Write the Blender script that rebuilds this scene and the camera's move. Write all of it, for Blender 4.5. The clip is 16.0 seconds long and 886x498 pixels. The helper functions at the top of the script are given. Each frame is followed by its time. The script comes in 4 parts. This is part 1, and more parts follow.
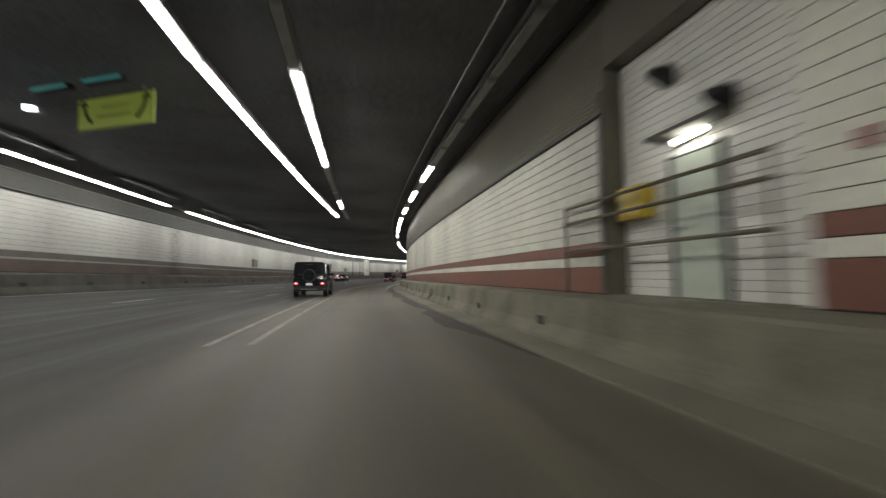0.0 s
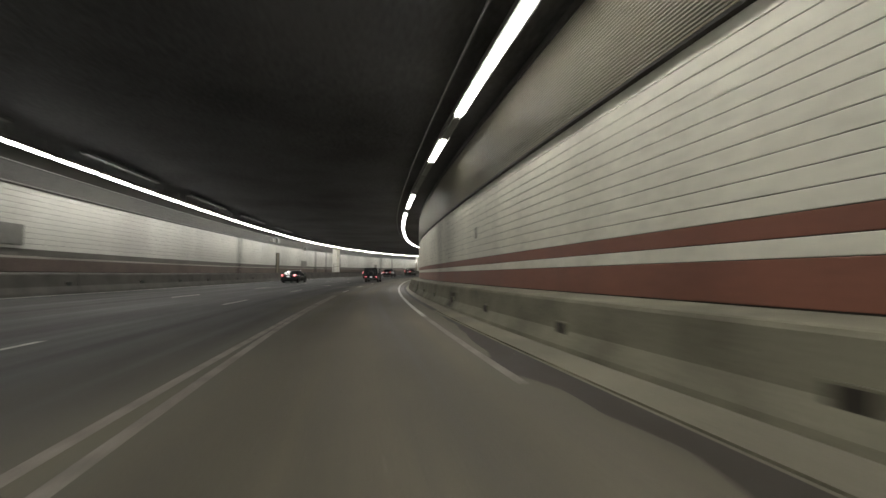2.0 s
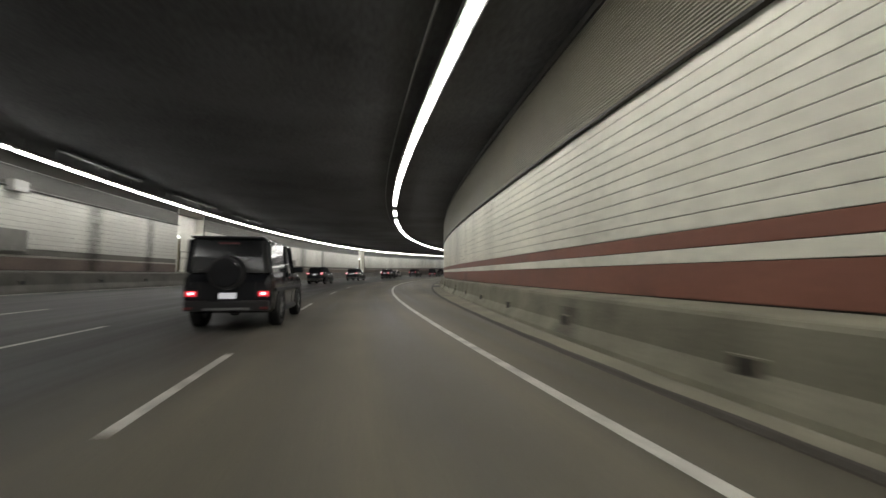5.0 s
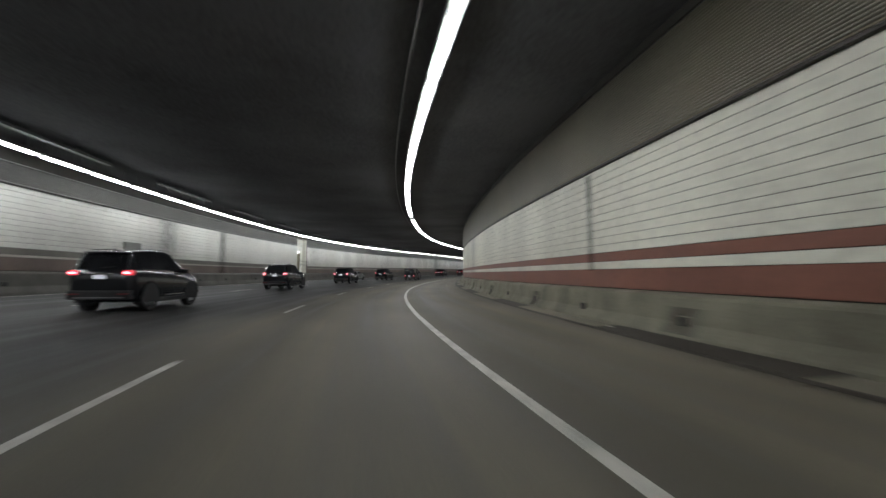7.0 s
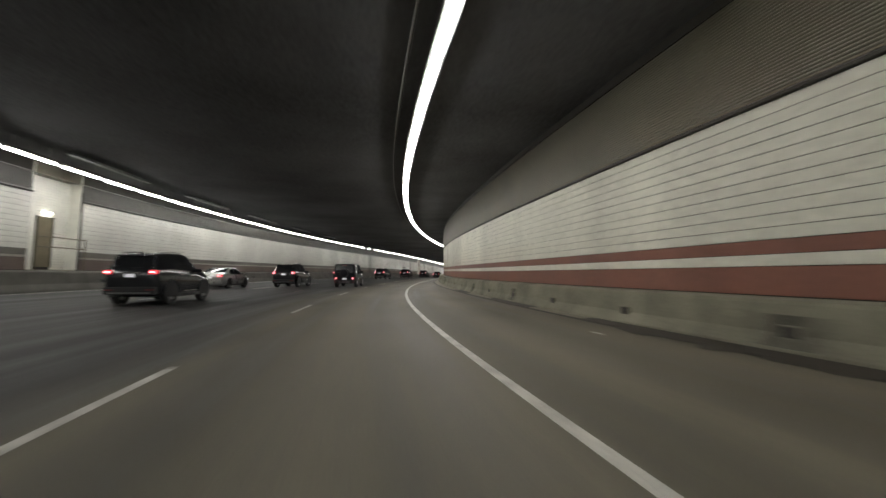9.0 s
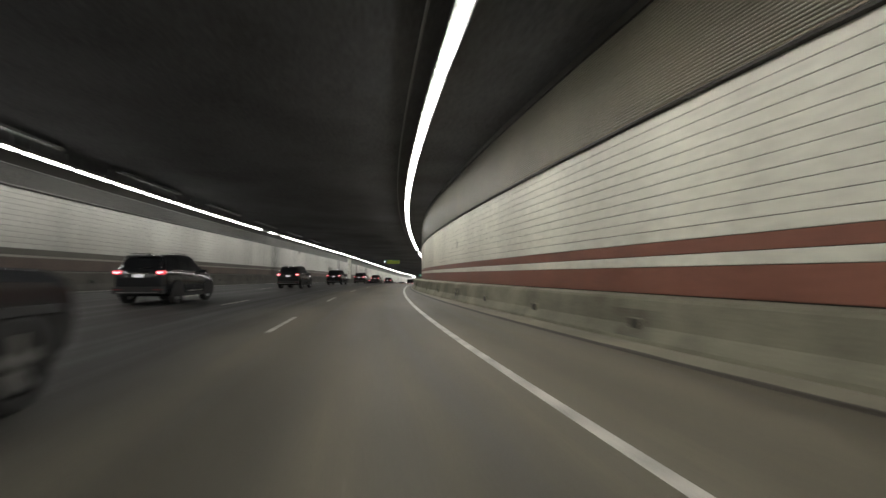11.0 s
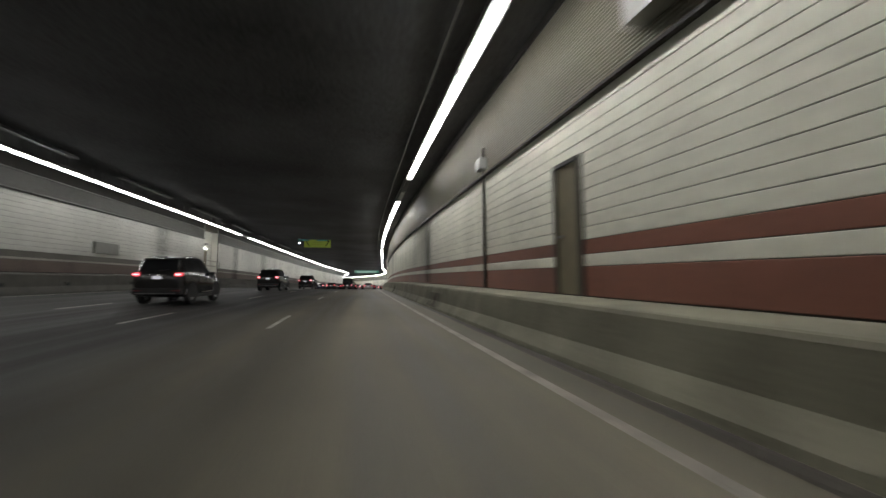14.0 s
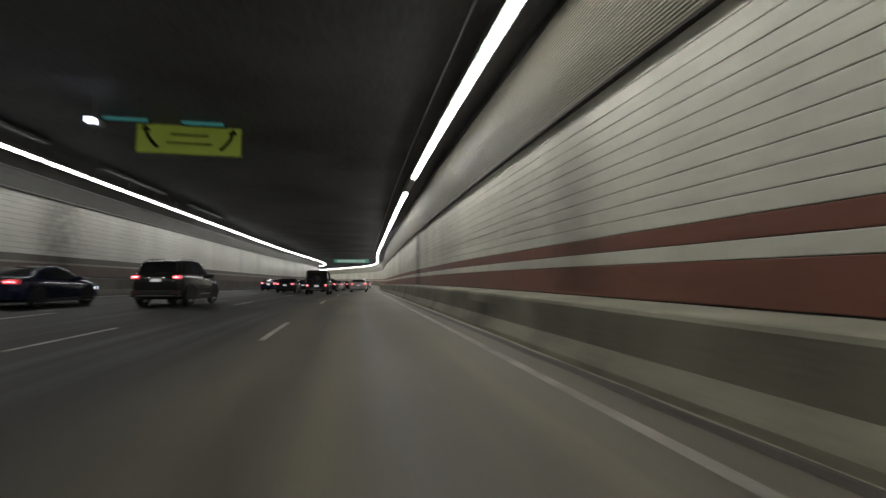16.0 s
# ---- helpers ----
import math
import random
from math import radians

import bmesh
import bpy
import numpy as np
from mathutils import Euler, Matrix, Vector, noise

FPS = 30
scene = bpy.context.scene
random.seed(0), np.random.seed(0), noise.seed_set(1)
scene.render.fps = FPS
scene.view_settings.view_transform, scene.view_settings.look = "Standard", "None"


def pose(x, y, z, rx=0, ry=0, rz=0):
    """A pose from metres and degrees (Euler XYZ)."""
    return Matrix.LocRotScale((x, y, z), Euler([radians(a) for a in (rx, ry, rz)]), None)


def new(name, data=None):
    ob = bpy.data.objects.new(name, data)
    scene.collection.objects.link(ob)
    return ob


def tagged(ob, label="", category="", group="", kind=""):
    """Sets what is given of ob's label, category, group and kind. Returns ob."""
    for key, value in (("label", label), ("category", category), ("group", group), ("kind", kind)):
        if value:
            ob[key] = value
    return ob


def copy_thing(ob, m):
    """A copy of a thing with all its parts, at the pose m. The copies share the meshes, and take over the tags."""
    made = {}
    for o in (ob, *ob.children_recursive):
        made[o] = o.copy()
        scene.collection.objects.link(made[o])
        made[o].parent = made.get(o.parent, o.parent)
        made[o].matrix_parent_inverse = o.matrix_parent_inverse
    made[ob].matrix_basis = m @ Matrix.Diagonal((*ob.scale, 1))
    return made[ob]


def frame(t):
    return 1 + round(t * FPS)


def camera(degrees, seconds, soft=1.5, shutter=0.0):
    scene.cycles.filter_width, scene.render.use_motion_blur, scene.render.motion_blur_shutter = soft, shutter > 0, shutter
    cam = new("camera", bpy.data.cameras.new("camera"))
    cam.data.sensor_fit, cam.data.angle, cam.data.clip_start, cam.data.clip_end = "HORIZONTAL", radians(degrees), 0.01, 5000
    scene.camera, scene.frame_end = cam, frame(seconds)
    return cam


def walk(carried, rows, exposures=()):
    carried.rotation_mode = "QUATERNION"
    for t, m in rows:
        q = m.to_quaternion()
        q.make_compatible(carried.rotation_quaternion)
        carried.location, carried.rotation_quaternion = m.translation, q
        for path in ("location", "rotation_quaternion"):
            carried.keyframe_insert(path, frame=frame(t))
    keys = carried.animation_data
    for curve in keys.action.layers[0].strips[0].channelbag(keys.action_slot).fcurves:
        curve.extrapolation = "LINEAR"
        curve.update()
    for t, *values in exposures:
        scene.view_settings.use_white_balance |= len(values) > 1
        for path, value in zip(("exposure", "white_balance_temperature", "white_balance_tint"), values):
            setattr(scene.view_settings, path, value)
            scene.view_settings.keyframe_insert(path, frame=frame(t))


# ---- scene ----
# ---------- the road's alignment: s metres along the drive, d metres to its right, z above the road ----------
S_FIRST, S_LAST = -34.0, 620.0
BEND_AT = np.arange(-20.0, 481.0, 20.0)
BEND = np.array([-0.28, -0.22, -0.15, -0.32, -0.29, -0.40, -0.24, -0.48, -0.56, -0.45, -0.52, -0.43, -0.29, -0.15,
                 -0.07, -0.12, -0.12, -0.12, 0.01, -0.11, -0.09, 0.27, 0.6, 0.7, 0.7, 0.7]) / 100
RISE_AT = np.array([-20.0, 40, 100, 160, 190, 220, 250, 280, 310, 340, 370, 400, 430, 460, 490])
RISE = np.array([3.35, 2.31, 3.4, 3.97, 4.8, 4.83, 4.1, 3.24, 1.11, 0.13, 0.75, 1.5, 1.6, 1.2, 0.6]) / 100
_s = np.arange(-40.0, 640.5, 0.5)


def summed(values):
    c = np.concatenate([[0.0], np.cumsum((values[1:] + values[:-1]) / 2 * 0.5)])
    return c - np.interp(0.0, _s, c)


_turn = summed(np.interp(_s, BEND_AT, BEND))
_east, _north = summed(-np.sin(_turn)), summed(np.cos(_turn))
_up = summed(np.interp(_s, RISE_AT, RISE))
SIDE_AT = np.arange(-20.0, 481.0, 25.0)


def side_line(*knots):
    """A line along the road: metres to the right at every 25 m, rounded off at its bends."""
    raw = np.interp(_s, SIDE_AT, np.array(knots + (knots[-1],) * (len(SIDE_AT) - len(knots))))
    k = np.exp(-0.5 * (np.arange(-40, 41) / 14.0) ** 2)
    soft = np.convolve(np.pad(raw, 40, mode="edge"), k / k.sum(), mode="valid")
    return lambda s: float(np.interp(s, _s, soft))


wall_r = side_line(4.64, 4.44, 4.23, 4.05, 3.87, 5.14, 6.45, 6.88, 6.41, 4.92, 3.52, 3.82, 3.85, 3.85, 3.85, 3.72, 3.65)
lamp_r = side_line(3.69, 3.37, 3.12, 2.95, 2.43, 1.75, 1.74, 1.67, 1.69, 1.91, 2.17, 2.55, 2.82, 2.84, 2.79, 2.57, 2.23)
wall_l = side_line(-17.0, -16.25, -15.16, -14.49, -14.62, -15.6, -15.4, -15.4, -16.0, -15.74, -15.48, -15.23, -14.98, -14.66, -14.21, -13.61, -12.92)
edge_r = side_line(1.4, 1.5, 1.73, 2.0, 2.2, 1.65, 1.59, 1.64, 1.8, 1.86, 1.96, 2.12, 2.2, 2.2, 2.15, 2.08, 2.0)
gutter = side_line(2.9, 2.75, 2.54, 2.5, 2.6, 3.73, 5.3, 5.9, 5.5, 3.63, 2.28, 2.7, 2.85, 2.6, 2.5, 2.4, 2.35)
lane_1 = side_line(-2.2, -2.0, -1.77, -1.66, -1.61, -1.89, -2.4, -2.3, -1.9, -1.7, -1.85, -1.75, -1.63, -1.56, -1.4, -1.3, -1.3)


def at(s, d, z=0.0):
    """The place s along and d to the right, z over the road, which banks up towards its outer side."""
    z += 0.033 * max(0.0, -d - 6.0)
    a = np.interp(s, _s, _turn)
    return Vector((np.interp(s, _s, _east) + d * math.cos(a), np.interp(s, _s, _north) + d * math.sin(a), np.interp(s, _s, _up) + z))


def heading(s):
    return math.degrees(np.interp(s, _s, _turn))


def slope(s):
    return math.degrees(math.atan(np.interp(s, RISE_AT, RISE)))


def placed(s, d, z=0.0, yaw=0.0):
    """The pose of a thing that stands on the road and looks along it (its +y ahead)."""
    p = at(s, d, z)
    return pose(p.x, p.y, p.z, 0, 0, heading(s) + yaw) @ pose(0, 0, 0, slope(s))


# ---------- camera ----------
cam = camera(90.0, 16.0, soft=1.5, shutter=0.5)
SPEED_AT, SPEED = (0, 2, 4, 6.5, 9, 11.5, 14, 16), (18.46, 16.89, 16.4, 17.47, 18.06, 18.69, 20.31, 22.47)
_t = np.linspace(0, 16, 161)
_v = np.interp(_t, SPEED_AT, SPEED)
_way = np.concatenate([[0.0], np.cumsum((_v[1:] + _v[:-1]) / 2 * 0.1)])
EYE, AIM, TILT, LEAN = 1.16, -12.21, 3.40, 0.22
rows = []
for k in range(65):
    t = k * 0.25
    s = float(np.interp(t, _t, _way))
    p = at(s, 0.0, EYE)
    rows.append((t, pose(p.x, p.y, p.z, 0, 0, heading(s) + AIM) @ pose(0, 0, 0, 90 + TILT + slope(s)) @ pose(0, 0, 0, 0, 0, -LEAN)))
walk(cam, rows, [(0, -0.25, 6400, 10), (0.5, -0.4, 6400, 10), (1, -0.42, 6400, 10), (1.5, -0.33, 6650, 10), (2, -0.25, 6650, 10), (3, -0.12, 6650, 10), (3.5, -0.08, 6500, 10), (4, -0.15, 6500, 10), (6.5, -0.15, 6500, 10), (7, -0.12, 6000, 10), (7.5, -0.05, 6150, 10), (8, -0.2, 6350, 10), (8.5, 0.1, 6650, 10), (9, -0.02, 6500, 10), (11.5, -0.03, 6500, 10), (12, -0.25, 6650, 10), (12.5, -0.28, 6300, 10), (13, -0.38, 6500, 10), (13.5, -0.2, 6200, 10), (14, -0.12, 6350, 10), (14.5, -0.2, 6150, 10), (15, -0.2, 6650, 10), (15.5, -0.05, 6650, 10), (16, -0.22, 6350, 10)])

# ---------- world: no daylight reaches the tunnel ----------
world = bpy.data.worlds.new("world")
scene.world = world
world.use_nodes = True
world.node_tree.nodes["Background"].inputs[0].default_value = (0.6, 0.65, 0.7, 1)
world.node_tree.nodes["Background"].inputs[1].default_value = 0.002


# ---------- materials ----------
def material(name, base, rough=0.6, metal=0.0, vary=0.25, scale=3.0, bump=0.0, fine=40.0, emit=None, strength=0.0, coat=0.0, stain=None, stretch=None):
    m = bpy.data.materials.new(name)
    m.use_nodes = True
    nt = m.node_tree
    b = nt.nodes["Principled BSDF"]
    b.inputs["Roughness"].default_value = rough
    b.inputs["Metallic"].default_value = metal
    b.inputs["Coat Weight"].default_value = coat
    if emit:
        b.inputs["Base Color"].default_value = (*base, 1)
        b.inputs["Emission Color"].default_value = (*emit, 1)
        b.inputs["Emission Strength"].default_value = strength
        return m
    co = nt.nodes.new("ShaderNodeTexCoord")
    src = co.outputs["Object"]
    if stretch:
        mp = nt.nodes.new("ShaderNodeMapping")
        mp.inputs["Scale"].default_value = stretch
        nt.links.new(co.outputs["UV"], mp.inputs[0])
        src = mp.outputs[0]
    n1, n2 = nt.nodes.new("ShaderNodeTexNoise"), nt.nodes.new("ShaderNodeTexNoise")
    n1.inputs["Scale"].default_value, n1.inputs["Detail"].default_value = scale, 6
    n2.inputs["Scale"].default_value, n2.inputs["Detail"].default_value = fine, 4
    nt.links.new(src, n1.inputs["Vector"])
    nt.links.new(co.outputs["Object"], n2.inputs["Vector"])
    mixn = nt.nodes.new("ShaderNodeMix")
    mixn.inputs[0].default_value = 0.35
    nt.links.new(n1.outputs[0], mixn.inputs[2])
    nt.links.new(n2.outputs[0], mixn.inputs[3])
    ramp = nt.nodes.new("ShaderNodeValToRGB")
    dark = stain or tuple(c * (1 - vary) for c in base)
    ramp.color_ramp.elements[0].position, ramp.color_ramp.elements[0].color = 0.32, (*dark, 1)
    ramp.color_ramp.elements[1].position, ramp.color_ramp.elements[1].color = 0.62, (*[min(1, c * (1 + vary * 0.35)) for c in base], 1)
    nt.links.new(mixn.outputs[0], ramp.inputs[0])
    nt.links.new(ramp.outputs[0], b.inputs["Base Color"])
    rr = nt.nodes.new("ShaderNodeMapRange")
    rr.inputs[3].default_value, rr.inputs[4].default_value = max(0.02, rough - 0.12), min(1, rough + 0.12)
    nt.links.new(n1.outputs[0], rr.inputs[0])
    nt.links.new(rr.outputs[0], b.inputs["Roughness"])
    if bump:
        bp = nt.nodes.new("ShaderNodeBump")
        bp.inputs["Strength"].default_value, bp.inputs["Distance"].default_value = bump, 0.01
        nt.links.new(n2.outputs[0], bp.inputs["Height"])
        nt.links.new(bp.outputs[0], b.inputs["Normal"])
    return m




def road_surface():
    """Dark asphalt that grows paler and browner towards the near lane, where headlight glow is put into the colour,
    with wheel tracks, long streaks and patches. u: metres right of the lane line, v: metres along.
    """
    m = bpy.data.materials.new("worn_headlit_road")
    m.use_nodes = True
    nt = m.node_tree
    bs = nt.nodes["Principled BSDF"]

    def node(kind, **kw):
        n = nt.nodes.new("ShaderNode" + kind)
        for k, v in kw.items():
            n.inputs[int(k[1:])].default_value = v
        return n

    uv = nt.nodes.new("ShaderNodeUVMap")
    uv.uv_map = "UVMap"
    sep = node("SeparateXYZ")
    nt.links.new(uv.outputs[0], sep.inputs[0])

    def streak(sx, sy, scale, detail):
        mp = nt.nodes.new("ShaderNodeMapping")
        mp.inputs["Scale"].default_value = (sx, sy, 1)
        n = nt.nodes.new("ShaderNodeTexNoise")
        n.inputs["Scale"].default_value, n.inputs["Detail"].default_value = scale, detail
        nt.links.new(uv.outputs[0], mp.inputs[0])
        nt.links.new(mp.outputs[0], n.inputs["Vector"])
        return n.outputs[0]

    long_, patch, grain = streak(1.1, 0.03, 1.6, 4), streak(0.35, 0.12, 1.0, 5), streak(1, 1, 45.0, 3)
    wob = node("MapRange", i1=0.3, i2=0.7, i3=-0.7, i4=0.7)
    nt.links.new(patch, wob.inputs[0])
    add = node("Math")
    nt.links.new(sep.outputs[0], add.inputs[0])
    nt.links.new(wob.outputs[0], add.inputs[1])
    side = node("MapRange", i1=-2.2, i2=0.9, i3=0.0, i4=1.0)
    side.interpolation_type = "SMOOTHSTEP"
    nt.links.new(add.outputs[0], side.inputs[0])
    # far lanes dark; near lane's paler surfacing also carries painted headlight warmth
    mix = nt.nodes.new("ShaderNodeMix")
    mix.data_type = "RGBA"
    mix.inputs[6].default_value, mix.inputs[7].default_value = (0.036, 0.0355, 0.033, 1), (0.104, 0.0935, 0.066, 1)
    nt.links.new(side.outputs[0], mix.inputs[0])
    track = node("Math", i1=2 * math.pi / 1.75)
    track.operation = "MULTIPLY"
    nt.links.new(sep.outputs[0], track.inputs[0])
    wave = node("Math")
    wave.operation = "COSINE"
    nt.links.new(track.outputs[0], wave.inputs[0])
    worn = node("MapRange", i1=-1.0, i2=1.0, i3=0.86, i4=1.1)
    nt.links.new(wave.outputs[0], worn.inputs[0])
    total = worn.outputs[0]
    for src, lo, hi in ((long_, 0.62, 1.36), (patch, 0.75, 1.25), (grain, 0.85, 1.15)):
        mr = node("MapRange", i1=0.3, i2=0.7, i3=lo, i4=hi)
        nt.links.new(src, mr.inputs[0])
        mu = node("Math")
        mu.operation = "MULTIPLY"
        nt.links.new(total, mu.inputs[0])
        nt.links.new(mr.outputs[0], mu.inputs[1])
        total = mu.outputs[0]
    vm = nt.nodes.new("ShaderNodeVectorMath")
    vm.operation = "SCALE"
    nt.links.new(mix.outputs[2], vm.inputs[0])
    nt.links.new(total, vm.inputs["Scale"])
    nt.links.new(vm.outputs[0], bs.inputs["Base Color"])
    rr = node("MapRange", i1=0.3, i2=0.7, i3=0.55, i4=0.85)
    nt.links.new(long_, rr.inputs[0])
    nt.links.new(rr.outputs[0], bs.inputs["Roughness"])
    bp = nt.nodes.new("ShaderNodeBump")
    bp.inputs["Strength"].default_value, bp.inputs["Distance"].default_value = 0.3, 0.01
    nt.links.new(grain, bp.inputs["Height"])
    nt.links.new(bp.outputs[0], bs.inputs["Normal"])
    return m


ROAD = road_surface()
SLAB = material("gutter_concrete", (0.19, 0.178, 0.13), 0.85, vary=0.4, scale=0.6, bump=0.3)
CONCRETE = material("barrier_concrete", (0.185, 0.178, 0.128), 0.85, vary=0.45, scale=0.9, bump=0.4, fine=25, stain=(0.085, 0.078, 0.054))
# darker version for the far barrier, its drains, jamb trim and hood
DARKCONCRETE = material("darker_barrier_concrete", (0.085, 0.082, 0.07), 0.85, vary=0.45, scale=0.9, bump=0.4, fine=25)
TILE_WEST = material("dusty_white_glazed_tile", (0.58, 0.58, 0.53), 0.45, vary=0.35, scale=1.0, fine=7, coat=0.1, stretch=(0.25, 0.22, 0))
TILE = material("white_glazed_tile", (0.68, 0.67, 0.57), 0.55, vary=0.36, scale=1.0, fine=7, stretch=(0.25, 0.22, 0))
RED = material("oxblood_glazed_tile", (0.2, 0.078, 0.05), 0.5, vary=0.3, scale=0.6, fine=12)
SPLASHED = material("road_grimed_pale_tile", (0.33, 0.315, 0.275), 0.6, vary=0.45, scale=0.8, fine=9, stretch=(0.25, 0.12, 0))
DULLGREY = material("grimy_grey_tile", (0.13, 0.123, 0.106), 0.6, vary=0.4, scale=0.5, fine=12)
DULLRED = material("grimy_dull_red_tile", (0.12, 0.089, 0.074), 0.6, vary=0.45, scale=0.5, fine=12)
FADED = material("faded_road_paint", (0.24, 0.225, 0.19), 0.75, vary=0.6, scale=2.0, fine=25)
# the recess lamp's light on the entry door is painted into this colour
LAMPLITDOOR = material("lamplit_pale_green_door", (0.5, 0.56, 0.46), 0.45, vary=0.15)
JOINT = material("dark_grout", (0.035, 0.032, 0.028), 0.9)
RIBS = material("ribbed_metal_grey", (0.166, 0.154, 0.117), 0.5, 0.3, vary=0.35, scale=0.35)
RIBS_WEST = material("ribbed_metal_neutral_grey", (0.15, 0.148, 0.136), 0.5, 0.3, vary=0.55, scale=1.0, fine=6, stretch=(0.1, 0.13, 0))
RAIL = material("bronze_painted_rail", (0.14, 0.12, 0.08), 0.5, 0.3)
TRIM = material("dark_bronze_trim", (0.05, 0.047, 0.04), 0.5, 0.4)
SOOT = material("sooty_black_ceiling", (0.125, 0.126, 0.137), 0.8, vary=0.75, scale=0.15, bump=0.3, fine=8)
PAINT = material("worn_white_road_paint", (0.5, 0.49, 0.44), 0.7, vary=0.55, scale=2.5, fine=30)
STEEL = material("galvanised_steel", (0.25, 0.25, 0.25), 0.45, 0.7)
HOUSING = material("grey_lamp_housing", (0.16, 0.16, 0.155), 0.6, 0.2)
OFF = material("unlit_tube_cover", (0.32, 0.32, 0.3), 0.5)
GLOW = material("cool_white_tube", (0.9, 0.9, 0.9), 0.4, emit=(1.0, 0.98, 0.93), strength=34.0)
AGED = material("dimmer_aged_tube", (0.9, 0.9, 0.9), 0.4, emit=(1.0, 0.98, 0.93), strength=18.0)
DOOR = material("dull_bronze_door", (0.185, 0.16, 0.1), 0.5, 0.2)
# sign sheet emits faintly, in place of light falling on its face
SIGN = material("glowing_yellow_green_sign_sheet", (0.3, 0.36, 0.06), 0.5, emit=(0.36, 0.45, 0.06), strength=0.15)
BLACK = material("black_marking", (0.012, 0.012, 0.012), 0.7)
GREEN = material("green_sign_sheet", (0.03, 0.2, 0.12), 0.5, emit=(0.1, 0.3, 0.22), strength=0.5)
CARBLACK = material("black_car_paint", (0.017, 0.018, 0.021), 0.07, vary=0.1)
CARGREY = material("graphite_car_paint", (0.028, 0.027, 0.027), 0.09, 0.2, vary=0.1)
CARSILVER = material("silver_car_paint", (0.3, 0.3, 0.29), 0.3, 0.5, vary=0.1, coat=0.8)
CARBLUE = material("navy_car_paint", (0.012, 0.016, 0.04), 0.1, vary=0.1)
GLASS = material("tinted_car_glass", (0.016, 0.017, 0.019), 0.06, vary=0.1)
RUBBER = material("black_rubber", (0.015, 0.015, 0.015), 0.85)
RIM = material("alloy_rim", (0.3, 0.3, 0.3), 0.35, 0.8)
CHROME = material("bright_chrome", (0.6, 0.6, 0.6), 0.15, 1.0, vary=0.05)
PLASTIC = material("dark_bumper_plastic", (0.022, 0.022, 0.023), 0.75)
TAIL = material("lit_red_tail_lamp", (0.5, 0.02, 0.02), 0.3, emit=(1.0, 0.05, 0.08), strength=0.6)
TAILHOT = material("white_hot_lamp_core", (0.9, 0.5, 0.5), 0.3, emit=(1.0, 0.24, 0.27), strength=8.0)
DIMRED = material("unlit_red_lens", (0.12, 0.01, 0.01), 0.3, vary=0.1)
HEAD = material("white_head_lamp", (0.8, 0.8, 0.8), 0.2, emit=(0.8, 0.85, 1.0), strength=4.0)
NICHE = material("pale_recess_tile", (0.72, 0.71, 0.64), 0.4, vary=0.15, scale=1.2, fine=15)
NICHE_LAMP = material("warm_recess_lamp", (0.9, 0.9, 0.85), 0.4, emit=(1.0, 0.98, 0.86), strength=26.0)
ALARM = material("red_enamel", (0.3, 0.06, 0.05), 0.45)
YELLOW = material("yellow_enamel", (0.55, 0.4, 0.04), 0.45)
PANEL = material("dull_grey_enamel", (0.2, 0.2, 0.18), 0.5, 0.1)
OLIVE = material("faded_olive_marking", (0.3, 0.34, 0.05), 0.6)
TEAL = material("dim_teal_light", (0.05, 0.2, 0.18), 0.5, emit=(0.08, 0.36, 0.34), strength=0.3)
COOL = material("bluish_spot_light", (0.8, 0.8, 0.9), 0.3, emit=(0.75, 0.8, 1.0), strength=12.0)
PALE = material("pale_sign_marking", (0.6, 0.65, 0.6), 0.5, emit=(0.6, 0.75, 0.65), strength=0.5)
WET_AND_SHADE = material("oily_wet_stain_and_drain_shade", (0.034, 0.028, 0.02), 0.72, vary=0.4, scale=2.0)
PLATE = material("lit_number_plate", (0.7, 0.7, 0.7), 0.5, emit=(0.9, 0.9, 0.95), strength=0.5)


# ---------- builders ----------
def part(name, bm, mat, parent=None, label=""):
    me = bpy.data.meshes.new(name)
    bm.normal_update()
    bm.to_mesh(me)
    bm.free()
    me.materials.append(mat)
    ob = new(name, me)
    if parent:
        ob.parent = parent
    return tagged(ob, label=label)


def empty(name, m=None):
    ob = new(name)
    ob.empty_display_size = 0.2
    if m is not None:
        ob.matrix_world = m
    return ob


def box(bm, x0, x1, y0, y1, z0, z1, bevel=0.0):
    vs = [bm.verts.new(p) for p in ((x0, y0, z0), (x1, y0, z0), (x1, y1, z0), (x0, y1, z0), (x0, y0, z1), (x1, y0, z1), (x1, y1, z1), (x0, y1, z1))]
    fs = [bm.faces.new([vs[i] for i in f]) for f in ((3, 2, 1, 0), (4, 5, 6, 7), (0, 1, 5, 4), (1, 2, 6, 5), (2, 3, 7, 6), (3, 0, 4, 7))]
    if bevel:
        bmesh.ops.bevel(bm, geom=list({e for f in fs for e in f.edges}), offset=bevel, segments=2, affect="EDGES", profile=0.7)
    return bm


def boxed(*a, **k):
    return box(bmesh.new(), *a, **k)


def tube(bm, a, b, r, n=8):
    a, b = Vector(a), Vector(b)
    q = (b - a).to_track_quat("Z", "Y")
    ring = [[bm.verts.new(p + q @ Vector((r * math.cos(2 * math.pi * i / n), r * math.sin(2 * math.pi * i / n), 0))) for i in range(n)] for p in (a, b)]
    for i in range(n):
        bm.faces.new((ring[0][i], ring[0][(i + 1) % n], ring[1][(i + 1) % n], ring[1][i]))
    bm.faces.new(ring[0][::-1])
    bm.faces.new(ring[1])
    return bm


